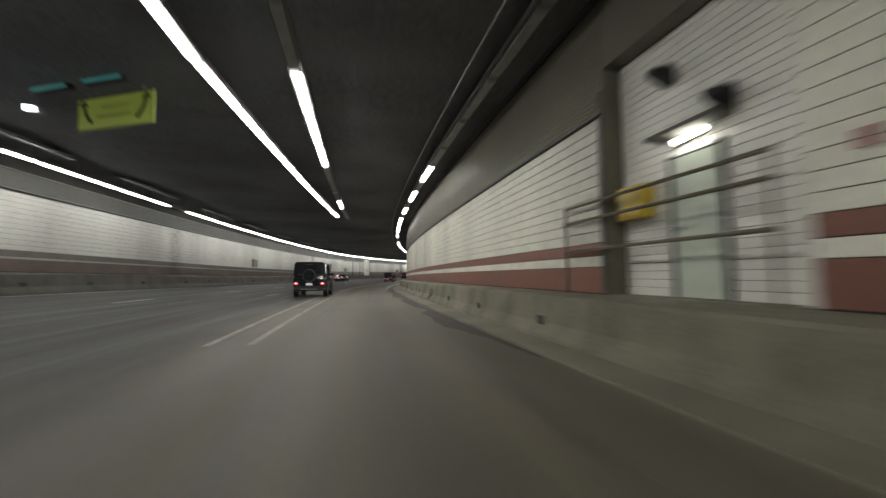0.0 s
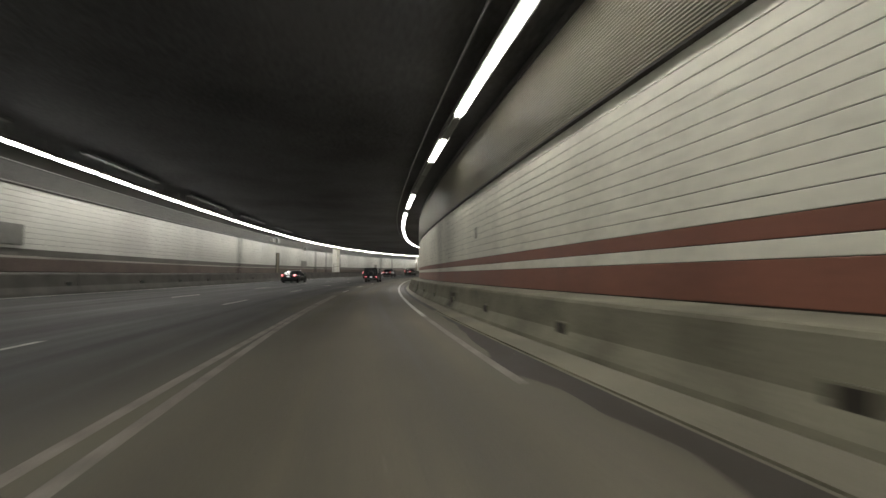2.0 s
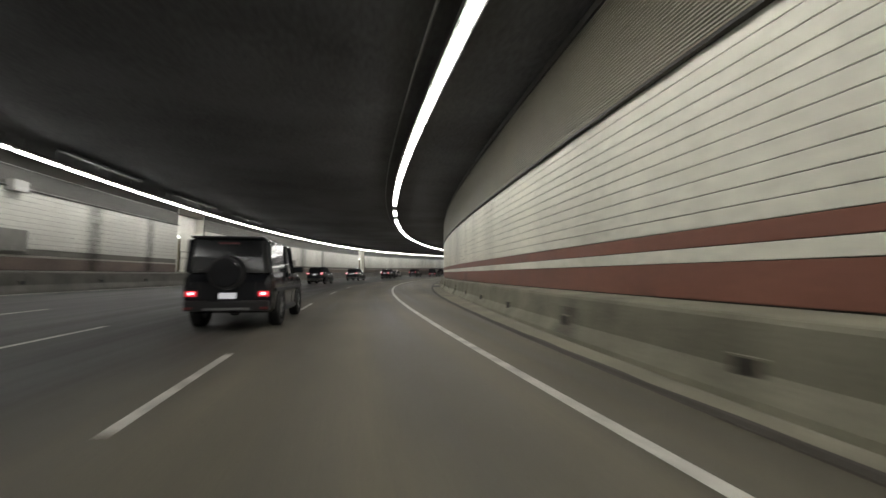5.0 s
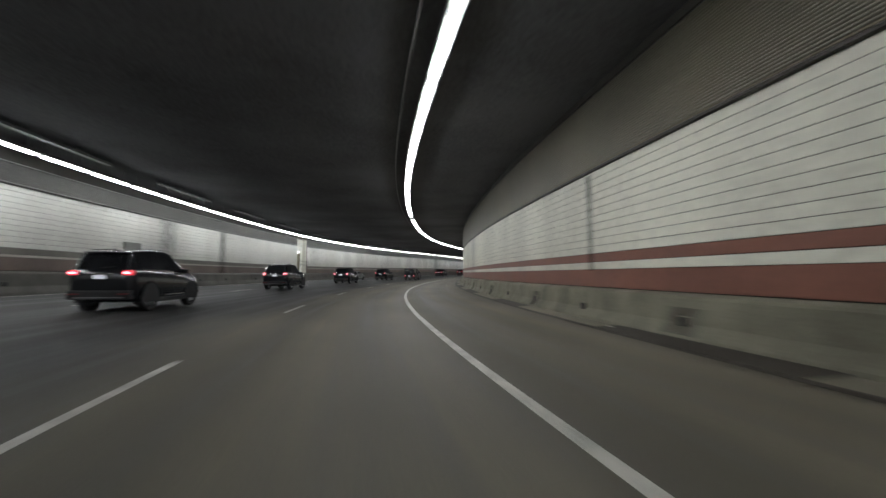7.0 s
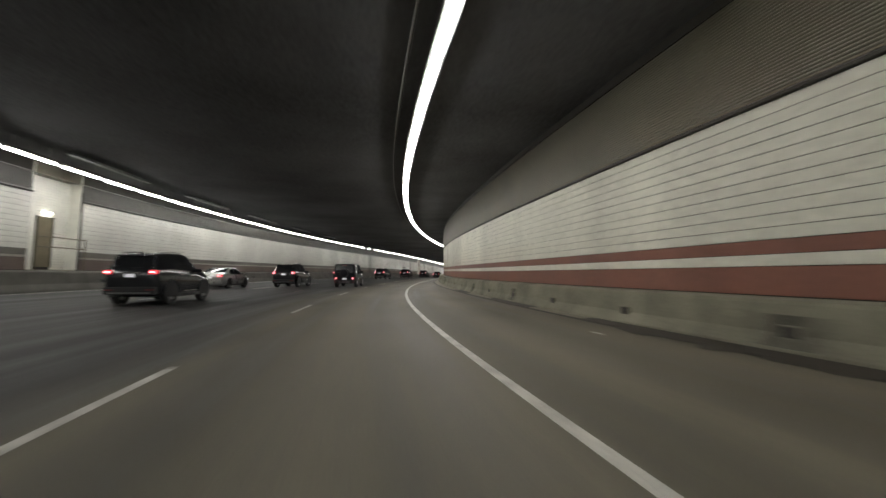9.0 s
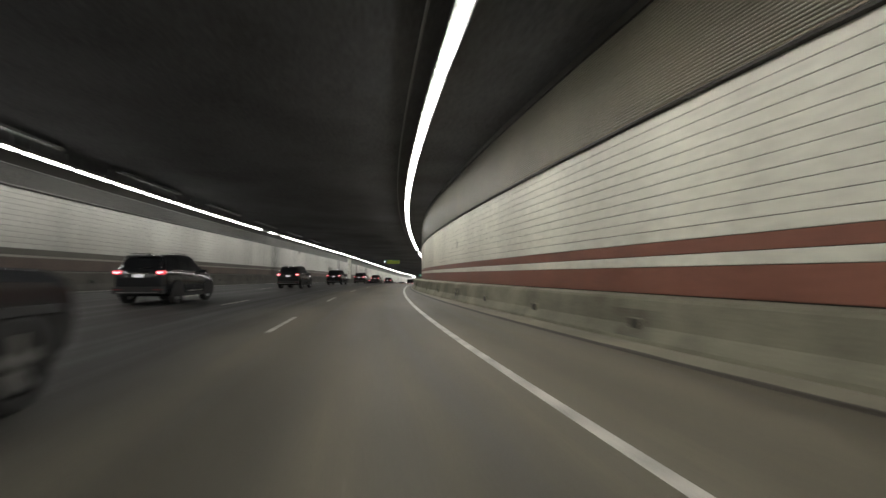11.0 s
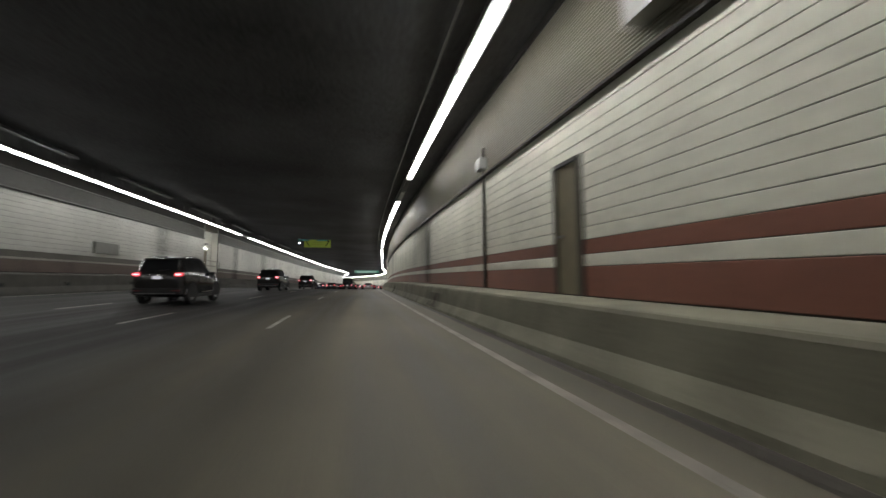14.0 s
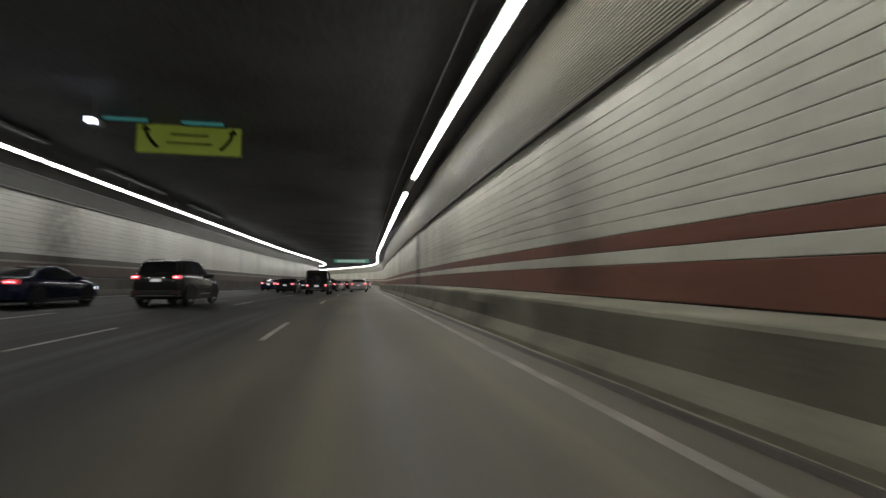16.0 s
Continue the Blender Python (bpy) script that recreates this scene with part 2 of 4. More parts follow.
def swept(name, profile, s0, s1, mat, parent=None, step=2.0, closed=False, label="", flip=False, zero=None):
    """A profile (a function of s that gives points d, z) drawn along the road from s0 to s1, with u across and v along."""
    n = max(1, int(math.ceil((s1 - s0) / step)))
    ss = [s0 + (s1 - s0) * i / n for i in range(n + 1)]
    verts, faces, uv = [], [], []
    m = len(profile(s0))
    for s in ss:
        for d, z in profile(s):
            verts.append(at(s, d, z))
            uv.append((d - (zero(s) if zero else 0.0), s))
    for i in range(n):
        for j in range(m if closed else m - 1):
            k = (j + 1) % m
            q = (i * m + j, i * m + k, (i + 1) * m + k, (i + 1) * m + j)
            faces.append(q[::-1] if flip else q)
    if closed:
        faces.append(tuple(range(m))[::-1])
        faces.append(tuple(n * m + j for j in range(m)))
    me = bpy.data.meshes.new(name)
    me.from_pydata(verts, [], faces)
    lay = me.uv_layers.new(name="UVMap")
    for loop in me.loops:
        lay.data[loop.index].uv = uv[loop.vertex_index]
    me.materials.append(mat)
    me.update()
    ob = new(name, me)
    if parent:
        ob.parent = parent
    return tagged(ob, label=label)


def spans(holes, a=S_FIRST, b=S_LAST):
    """The stretches from a to b that the holes leave."""
    out, x = [], a
    for h0, h1 in sorted(holes):
        if h0 > x:
            out.append((x, h0))
        x = h1
    return out + [(x, b)]


CEILING = 6.45
HOLES_R = [(3.5, 7.0)]
HOLES_L = [(122.0, 126.0), (177.9, 180.9), (296.3, 300.0)]
BOXES_L = [(56.1, 2.17, 1.6, 0.9), (107.2, 1.87, 2.3, 1.0), (148.4, 1.62, 1.6, 1.25), (280.5, 2.22, 2.6, 0.7)]

# ---------- floor, ceiling, ends ----------
road = swept("road", lambda s: [(wall_l(s) + 0.3 + (gutter(s) - wall_l(s) - 0.3) * k / 8, 0.0) for k in range(9)], S_FIRST, S_LAST, ROAD, flip=True, zero=lane_1)
tagged(road, "worn grey asphalt tunnel carriageway with tyre tracks", "road", kind="structure")
wet = swept("wet_stain", lambda s: [(gutter(s) - 0.08 - (0.25 + 0.9 * abs(noise.noise(Vector((s * 0.13, 3.1, 0)))) + 0.25 * noise.noise(Vector((s * 0.9, 1.7, 0)))) * min(1, (s - 6) / 4, (48 - s) / 8), 0.003), (gutter(s) - 0.01, 0.003)], 6, 48, WET_AND_SHADE, step=0.4, flip=True)
tagged(wet, "dark oily damp stain along the gutter", "stain", kind="structure")
shoulder = swept("pavement", lambda s: [(gutter(s), -0.012), (gutter(s) + 0.07, -0.012), (gutter(s) + 0.07, 0.012), (wall_r(s) - 0.3, 0.03)], S_FIRST, S_LAST, SLAB, flip=True)
joint = swept("gutter_joint", lambda s: [(gutter(s) - 0.05 - 0.04 * noise.noise(Vector((s * 0.7, 5, 0))), 0.004), (gutter(s) + 0.0, 0.004), (gutter(s) + 0.071, 0.0165), (gutter(s) + 0.12 + 0.05 * noise.noise(Vector((s * 0.9, 8, 0))), 0.018)], 50, 345, WET_AND_SHADE, step=0.6, flip=True)
tagged(joint, "dark dirt-filled joint beside the gutter strip", "joint", kind="structure")
tagged(shoulder, "stained concrete gutter strip beside the barrier", "pavement", kind="structure")
ceiling = swept("ceiling", lambda s: [(wall_l(s) - 0.1, CEILING), (wall_l(s) + 3, CEILING), (-3, CEILING), (wall_r(s) + 0.3, CEILING),
                                          (wall_r(s) + 0.3, CEILING + 0.4), (wall_l(s) - 0.1, CEILING + 0.4)], S_FIRST, S_LAST, SOOT, closed=True)
tagged(ceiling, "soot-black concrete tunnel ceiling", "ceiling", kind="structure")
# unseen end walls, added to seal the tunnel behind and far ahead
for name, s in (("wall_start", S_FIRST), ("wall_end", S_LAST)):
    e = swept(name, lambda q: [(-20, -0.5), (12, -0.5), (12, 8), (-20, 8)], s - 0.4, s + 0.1, SOOT, closed=True)
    tagged(e, "unseen dark end wall added to close off the tunnel", "wall", kind="structure")

# ---------- right wall ----------
Z_TOP, Z_BAND = 4.06, (0.85, 1.33, 1.53, 1.77)


def strip(dist, z0, z1, out=0.016, joint=0.005, sgn=-1):
    """The profile of one course of tiles, standing out of its wall by a little, with worn edges."""
    return lambda s: [(dist(s), z0 + joint), (dist(s) + sgn * out * 0.7, z0 + joint), (dist(s) + sgn * out, z0 + joint + 0.006),
                      (dist(s) + sgn * out, z1 - joint - 0.006), (dist(s) + sgn * out * 0.7, z1 - joint), (dist(s), z1 - joint)]


def tunnel_wall(name, dist, sgn, bands, top, ribs_top, holes, red, label):
    """A wall: dark backing, low concrete barrier, banded tile courses, a bronze ledge and a ribbed metal band over it."""
    fl = sgn > 0
    root = empty(name)
    tagged(root, label, "wall", kind="structure")
    for a, b in spans(holes):
        swept("backing", lambda s: [(dist(s), 0.0), (dist(s), ribs_top), (dist(s) - sgn * 0.35, ribs_top), (dist(s) - sgn * 0.35, 0.0)], a, b, JOINT, root, closed=True, flip=not fl)
        swept("ledge", lambda s: [(dist(s), top), (dist(s) + sgn * 0.10, top + 0.005), (dist(s) + sgn * 0.11, top + 0.05), (dist(s) + sgn * 0.05, top + 0.09), (dist(s), top + 0.09)], a, b, TRIM, root, flip=fl, label="dark bronze ledge")
        # paler strip on the dark ledge, standing in for its highlight
        swept("ledge_highlight", lambda s: [(dist(s) + sgn * 0.036, top + 0.092), (dist(s) + sgn * 0.062, top + 0.094), (dist(s) + sgn * 0.062, top + 0.122), (dist(s) + sgn * 0.036, top + 0.126)], a, b, RAIL if sgn < 0 else OFF, root, closed=True, flip=fl, label="pale strip painted as the highlight along the ledge")
        n = 34
        def ribbed(s):
            z0, dz = top + 0.09, (ribs_top - top - 0.09) / n
            return [(dist(s) + sgn * o, z0 + dz * (k + f)) for k in range(n) for f, o in ((0, 0.012), (0.25, 0.034), (0.6, 0.034), (0.85, 0.012))]
        swept("ribbed_panel", ribbed, a, b, RIBS if sgn < 0 else RIBS_WEST, root, flip=fl, step=3.0, label="ribbed grey metal panelling")
        if sgn > 0:
            # edge strip coloured pale for the light it catches
            swept("edge_strip", lambda s: [(dist(s) + 0.07, ribs_top + 0.006), (dist(s) + 0.1, ribs_top + 0.01), (dist(s) + 0.1, ribs_top + 0.055), (dist(s) + 0.07, ribs_top + 0.06)], a, b, OFF, root, closed=True, label="metal edge strip with its gleam put into a pale colour")
        swept("cornice", lambda s: [(dist(s) + sgn * 0.03, ribs_top), (dist(s) + sgn * 0.07, ribs_top + 0.005), (dist(s) + sgn * 0.07, ribs_top + 0.04), (dist(s) + sgn * 0.015, ribs_top + 0.045), (dist(s) + sgn * 0.015, CEILING + 0.02)], a, b, TRIM, root, flip=fl, label="dark bronze cornice")
    white = TILE if sgn < 0 else TILE_WEST
    lows = [(bands[0], bands[1], red, "red_course"), (bands[1], bands[2], white if sgn < 0 else SPLASHED, "white_course"), (bands[2], bands[3], red if sgn < 0 else DULLGREY, "red_course" if sgn < 0 else "grey_course")]
    rows_ = 11
    lows += [(bands[3] + (top - bands[3]) * k / rows_, bands[3] + (top - bands[3]) * (k + 1) / rows_, white, "white_course") for k in range(rows_)]
    for a, b in spans(holes):
        cuts = [a] + [c for c in np.arange(math.ceil(a / 24) * 24, b, 24.0) if a + 1 < c < b - 1] + [b]
        for z0, z1, mat, nm in lows:
            for c0, c1 in zip(cuts, cuts[1:]):
                swept(nm, strip(dist, z0, z1, sgn=sgn), c0, c1, mat, root, flip=fl)
    return root


def barrier(name, dist, sgn, thick, mat, label, holes=(), tall=1.0):
    """A low sloped concrete barrier with a rounded top ledge along a wall."""
    root = empty(name)
    tagged(root, label, "barrier", kind="structure")
    for a, b in spans(holes):
        cuts = [a] + [c for c in np.arange(math.ceil(a / 6) * 6, b, 6.0) if a + 1 < c < b - 1] + [b]
        for c0, c1 in zip(cuts, cuts[1:]):
            swept("barrier_block", lambda s: [(dist(s), 0.0)] + [(dist(s) + sgn * (thick(s) + o), z * tall) for o, z in ((0.22, 0.0), (0.2, 0.09), (0.06, 0.3), (0.0, 0.74), (-0.025, 0.785), (-0.06, 0.8))] + [(dist(s), 0.835 * tall)],
                  c0 + 0.006, c1 - 0.006, mat, root, closed=True, flip=sgn > 0)
    return root


tunnel_wall("wall_east", wall_r, -1, Z_BAND, Z_TOP, 6.2, HOLES_R, RED, "white glazed tile wall with two oxblood bands under ribbed metal")
tunnel_wall("wall_west", wall_l, 1, (1.04, 1.62, 1.74, 2.03), 4.72, 5.66, HOLES_L, DULLRED, "white glazed tile wall with a grey and a dull brown band under ribbed metal")
narrow = lambda s: 0.28 + 0.5 * (1 - min(1, max(0, (s - 85) / 20))) + 0.5 * min(1, max(0, (s - 205) / 20))
barrier("barrier_east", wall_r, -1, narrow, CONCRETE, "stained low concrete barrier with a pale top ledge")
barrier("barrier_west", wall_l, 1, lambda s: 0.35, DARKCONCRETE, "stained low concrete barrier along the far wall", tall=1.22)

# ---------- road markings ----------


def marking(name, line, s0, s1, width=0.13, label="worn white painted line", mat=None):
    ob = swept(name, lambda s: [(line(s) - width / 2, 0.005), (line(s) + width / 2, 0.005)], s0, s1, mat or PAINT, step=1.0, flip=True)
    return tagged(ob, label, "road marking", kind="structure")


marking("edge_line", edge_r, 40, 48, 0.13, "rubbed-out white line at the edge of the lane", FADED)
marking("edge_line", edge_r, 48, 246, 0.14, "worn white line at the edge of the lane")
marking("edge_line", edge_r, 246, S_LAST, 0.14, "faded white line at the edge of the lane", FADED)
marking("edge_line", lambda s: wall_l(s) + 1.0, S_FIRST, S_LAST, 0.14, "worn white line beside the far barrier")
for off in (-1, 1):
    marking("merge_line", lambda s: lane_1(s) + off * min(0.34, max(0.075, 0.36 - 0.012 * (s - 22))), 8, 61, 0.13, "faded double line between the merging lanes", FADED)
DASHES = [65.5, 77, 89, 100.5, 112, 123, 134, 146, 158.2, 169.5, 180.5, 191, 201.5, 212.4, 224, 236, 247.5, 260.5, 273.6, 287.8, 301.6, 314.5, 327.5, 340.5, 353.5, 366.5]
for k, off in enumerate((0.0, -3.66, -7.32)):
    starts = DASHES if k == 0 else [s + 4.1 * k for s in range(-28, 380, 13)]
    for s in starts:
        tagged(marking("lane_dash", lambda q: lane_1(q) + off, s, s + 3.3, 0.12, "worn white painted lane dash"), group="lane dashes")

# ---------- lamps ----------


def lamp_model(name, lit, length, glow):
    root = empty(name)
    h = length / 2 - 0.02
    bm = boxed(-0.19, 0.19, -h, h, 0.045, 0.16, bevel=0.02)
    for x in (-0.19, 0.165):
        box(bm, x, x + 0.025, -h + 0.01, h - 0.01, 0.018, 0.06)
    part("housing", bm, HOUSING, root)
    part("tube", boxed(-0.115, 0.115, -h + 0.12, h - 0.12, -0.03, 0.04, bevel=0.02), glow, root, "glowing white tube" if lit else "dark unlit tube")
    for y in (-h * 0.7, h * 0.7):
        part("hanger", tube(bmesh.new(), (0, y, 0.15), (0, y, 0.62), 0.02, 6), STEEL, root)
    return root


def lamp_row(line, z, lit, a, b, unit=2.9, aged_from=9999.0):
    """A row of lamps from a to b, lit within the stretches given, dark elsewhere."""
    s = a
    edges = sorted({x for p in lit for x in p})
    while s < b:
        nxt = min([x for x in edges if x > s + 0.3] + [b])
        on = any(p <= s + 0.1 < q for p, q in lit)
        n = max(1, round((nxt - s) / unit))
        u = (nxt - s) / n
        for i in range(n):
            c = s + u * (i + 0.5)
            tilt = math.degrees(math.atan((line(c + 1) - line(c - 1)) / 2))
            ob = copy_thing(LAMPS["off" if not on else "aged" if c > aged_from else "lit"], placed(c, line(c), z, -tilt))
            ob.scale = (1, u / 2.9, 1)
        s = nxt


LAMPS = {"lit": lamp_model("strip_lamp", True, 2.9, GLOW), "aged": lamp_model("strip_lamp", True, 2.9, AGED), "off": lamp_model("strip_lamp", False, 2.9, OFF)}
tagged(LAMPS["lit"], "lit cool white tube lamp hung under the ceiling", "lamp", "tunnel lamps")
tagged(LAMPS["aged"], "lit slightly dim tube lamp hung under the ceiling", "lamp", "tunnel lamps")
tagged(LAMPS["off"], "dark unlit tube lamp hung under the ceiling", "lamp", "unlit tunnel lamps")
LAMPS["lit"].matrix_world = placed(-31, lamp_r(-31), 6.0)
LAMPS["off"].matrix_world = placed(-28, lamp_r(-28), 6.0)
LAMPS["aged"].matrix_world = placed(-32, wall_l(-32) + 1.8, 5.84)
LIT_R = [(-26, -20), (19, 22.1), (24.8, 28.2), (30.8, 33.8), (36.3, 48.2), (50.6, 53.8), (61.8, 67.6), (70, 116.5), (119.1, 122), (124.4, 156.6), (159, 271.5), (278, 313.9), (317.4, S_LAST)]
lamp_row(lamp_r, 6.0, LIT_R, -26, 335)
lamp_row(lambda s: wall_l(s) + 1.8, 5.84, [(-30, 33.2), (35.6, 240.4), (242.7, 245.0), (246.9, 302.0), (304.6, S_LAST)], -30, 335, aged_from=206)
ramp_1 = lambda s: -3.6 + 1.5 * max(0.0, min(1.0, (s - 10) / 27))
lamp_row(ramp_1, 6.05, [(-30, 36.8)], -30, 36.8)
ramp_2 = lambda s: -1.4
lamp_row(ramp_2, 6.05, [(10.7, 20.1), (29, 32.2)], 2, 38)

for line, z, glow in ((lamp_r, 6.0, GLOW), (lambda s: wall_l(s) + 1.8, 5.84, AGED)):
    far = empty("far_lamp_row")
    tagged(far, "far row of lit cool white tube lamps", "lamp", kind="stuff")
    swept("housing", lambda s: [(line(s) - 0.17, z + 0.045), (line(s) + 0.17, z + 0.045), (line(s) + 0.17, z + 0.16), (line(s) - 0.17, z + 0.16)], 335, 612, HOUSING, far, closed=True)
    swept("tube", lambda s: [(line(s) - 0.1, z - 0.03), (line(s) + 0.1, z - 0.03), (line(s) + 0.1, z + 0.04), (line(s) - 0.1, z + 0.04)], 335, 612, glow, far, closed=True)
tagged(swept("conduit", lambda s: [(lamp_r(s) - 0.62 + 0.035 * math.cos(a), 6.24 + 0.035 * math.sin(a)) for a in (0, 1.05, 2.09, 3.14, 4.19, 5.24)], S_FIRST, S_LAST, STEEL, closed=True), "grey steel cable conduit under the ceiling", "conduit")
for k in range(36):
    s = -24 + 10.0 * k
    tray = empty("cable_tray", placed(s + 3.2, wall_l(s + 3.2) + 2.75, 6.2, -math.degrees(math.atan((wall_l(s + 4) - wall_l(s + 2)) / 2))))
    part("tray_floor", boxed(-0.13, 0.13, -3.2, 3.2, 0.0, 0.02), STEEL, tray)
    for x in (-0.13, 0.11):
        part("tray_side", boxed(x, x + 0.02, -3.2, 3.2, 0.021, 0.1), STEEL, tray)
    for y in (-2.4, 0.0, 2.4):
        part("tray_hanger", tube(bmesh.new(), (0, y, 0.02), (0, y, 0.25), 0.015, 6), STEEL, tray)
    tagged(tray, "dull steel cable tray hung under the ceiling", "cable tray", "cable trays")


# ---------- wall recesses with doors ----------
def lamp_over_door(s, d, z, yaw):
    root = empty("door_lamp", placed(s, d, z, yaw))
    part("lamp_body", boxed(-0.06, 0.0, -0.27, 0.27, 0, 0.09, bevel=0.015), HOUSING, root)
    part("lamp_cover", boxed(0.0, 0.09, -0.24, 0.24, 0.0, 0.07, bevel=0.02), NICHE_LAMP, root, "glowing lamp cover")
    return tagged(root, "small glowing wall lamp over a recess door", "lamp")


def recess(name, dist, sgn, s0, s1, z0, z1, z_roof, door, rails, label, depth=0.55, lamp=True, leaf_mat=None):
    """An open recess in a wall: pale tiled back in courses, jambs, header, a door leaf with frame and handle, and guard rails."""
    root = empty(name)
    tagged(root, label, "recess", kind="structure")
    fl = sgn > 0
    back = lambda s: dist(s) - sgn * depth
    swept("jamb", lambda s: [(dist(s) + sgn * 0.03, z0), (dist(s) + sgn * 0.03, z_roof), (back(s), z_roof), (back(s), z0)], s0 - 0.03, s0 + 0.06, NICHE, root, closed=True, flip=not fl)
    swept("jamb", lambda s: [(dist(s) + sgn * 0.03, z0), (dist(s) + sgn * 0.03, z_roof), (back(s), z_roof), (back(s), z0)], s1 - 0.06, s1 + 0.03, CONCRETE if sgn < 0 else NICHE, root, closed=True, flip=not fl)
    # jamb trim's shade is put into the colour with the darker concrete
    swept("jamb_trim", lambda s: [(dist(s) + sgn * 0.06, z0), (dist(s) + sgn * 0.06, z1 - 0.4), (dist(s), z1 - 0.4), (dist(s), z0)], s1 - 0.02, s1 + 0.14, DARKCONCRETE, root, closed=True, flip=not fl)
    swept("backing", lambda s: [(back(s), 0.0), (back(s), z_roof), (back(s) - sgn * 0.2, z_roof), (back(s) - sgn * 0.2, 0.0)], s0, s1, JOINT, root, closed=True, flip=not fl)
    swept("header", lambda s: [(dist(s) + sgn * 0.02, z1), (dist(s) + sgn * 0.02, z_roof), (back(s), z_roof), (back(s), z1)], s0 + 0.06, s1 - 0.06, RIBS, root, closed=True, flip=not fl)
    swept("sill", lambda s: [(dist(s), 0.0), (dist(s), z0), (back(s), z0), (back(s), 0.0)], s0, s1, CONCRETE, root, closed=True, flip=not fl)
    n = int((z1 - z0) / 0.13)
    for k in range(n):
        a, b = z0 + (z1 - z0) * k / n, z0 + (z1 - z0) * (k + 1) / n
        for c0, c1 in ((s0 + 0.06, door[0]), (door[1], s1 - 0.06)) if a < door[3] else ((s0 + 0.06, s1 - 0.06),):
            if c1 - c0 > 0.05:
                swept("white_course", strip(back, a, b, sgn=sgn, out=0.014, joint=0.003), c0, c1, NICHE, root, flip=fl)
    d0, d1, e0, e1 = door
    leaf = empty("door", None)
    leaf.parent = root
    swept("leaf", lambda s: [(back(s), e0), (back(s) + sgn * 0.05, e0), (back(s) + sgn * 0.05, e1), (back(s), e1)], d0 + 0.06, d1 - 0.06, leaf_mat or DOOR, leaf, closed=True, flip=fl)
    for a, b in ((d0, d0 + 0.06), (d1 - 0.06, d1)):
        swept("door_frame", lambda s: [(back(s), e0), (back(s) + sgn * 0.08, e0), (back(s) + sgn * 0.08, e1 + 0.06), (back(s), e1 + 0.06)], a, b, TRIM, leaf, closed=True, flip=fl)
    swept("handle", lambda s: [(back(s) + sgn * 0.05, e0 + 0.98), (back(s) + sgn * 0.1, e0 + 0.98), (back(s) + sgn * 0.1, e0 + 1.02), (back(s) + sgn * 0.05, e0 + 1.02)], d1 - 0.24, d1 - 0.1, STEEL, leaf, closed=True, flip=fl)
    for r0, r1, z in rails:
        f = lambda s: dist(s) + sgn * 0.16
        swept("rail", lambda s: [(f(s) + 0.03 * math.cos(a), z + 0.03 * math.sin(a)) for a in (0, 0.79, 1.57, 2.36, 3.14, 3.93, 4.71, 5.5)], r0, r1, RAIL, root, closed=True, label="dull bronze pipe guard rail")
    if rails:
        zs = [r[2] for r in rails]
        for s in (rails[0][0] + 0.05, rails[0][1] - 0.05):
            bm = tube(bmesh.new(), at(s, dist(s) + sgn * 0.16, 0.8), at(s, dist(s) + sgn * 0.16, max(zs)), 0.03)
            part("rail_post", bm, RAIL, root)
    if lamp:
        lamp_over_door((d0 + d1) / 2, back((d0 + d1) / 2) + sgn * 0.08, e1 + 0.2, 0 if sgn > 0 else 180)
    return root


recess("recess_entry", wall_r, -1, 3.5, 7.0, 0.85, 4.9, 6.2, (4.75, 5.75, 0.86, 2.9), [(3.7, 8.3, 2.5), (3.7, 8.3, 2.2), (3.7, 8.3, 1.65)], "white tiled cross-passage recess with a lit door and pipe rails", depth=0.32, leaf_mat=LAMPLITDOOR)


def wall_door(name, dist, sgn, s0, s1, z0, z1, label):
    """A door leaf in a steel frame, set on a wall."""
    root = empty(name)
    f = lambda s, o: dist(s) + sgn * o
    swept("leaf", lambda s: [(f(s, 0), z0), (f(s, 0.04), z0), (f(s, 0.04), z1), (f(s, 0), z1)], s0 + 0.07, s1 - 0.07, DOOR, root, closed=True, flip=sgn > 0)
    for a, b in ((s0, s0 + 0.07), (s1 - 0.07, s1)):
        swept("door_frame", lambda s: [(f(s, 0), z0), (f(s, 0.09), z0), (f(s, 0.09), z1 + 0.07), (f(s, 0), z1 + 0.07)], a, b, TRIM, root, closed=True, flip=sgn > 0)
    swept("lintel", lambda s: [(f(s, 0), z1 + 0.001), (f(s, 0.085), z1 + 0.001), (f(s, 0.085), z1 + 0.07), (f(s, 0), z1 + 0.07)], s0 + 0.071, s1 - 0.071, TRIM, root, closed=True, flip=sgn > 0)
    swept("handle", lambda s: [(f(s, 0.04), z0 + 1.0), (f(s, 0.09), z0 + 1.0), (f(s, 0.09), z0 + 1.04), (f(s, 0.04), z0 + 1.04)], s1 - 0.26, s1 - 0.12, STEEL, root, closed=True, flip=sgn > 0)
    return tagged(root, label, "door", kind="structure")


wall_door("door_1", wall_r, -1, 256.7, 257.65, 0.86, 3.15, "narrow dark bronze door in the tiled wall")
wall_door("door_2", wall_l, 1, 94.9, 96.1, 1.05, 3.62, "dark bronze door in the tiled wall")
for a, b, door in ((122.0, 126.0, (122.3, 123.4)), (177.9, 180.9, (178.9, 179.9)), (296.3, 300.0, (297.4, 298.5))):
    recess("recess_exit", wall_l, 1, a, b, 1.04, 5.7, 6.4, (*door, 1.18, 3.67), [(a + 0.2, b + 0.4, 2.67), (a + 0.2, b + 0.4, 2.17)], "pale tiled emergency exit recess with a dark door and rails")

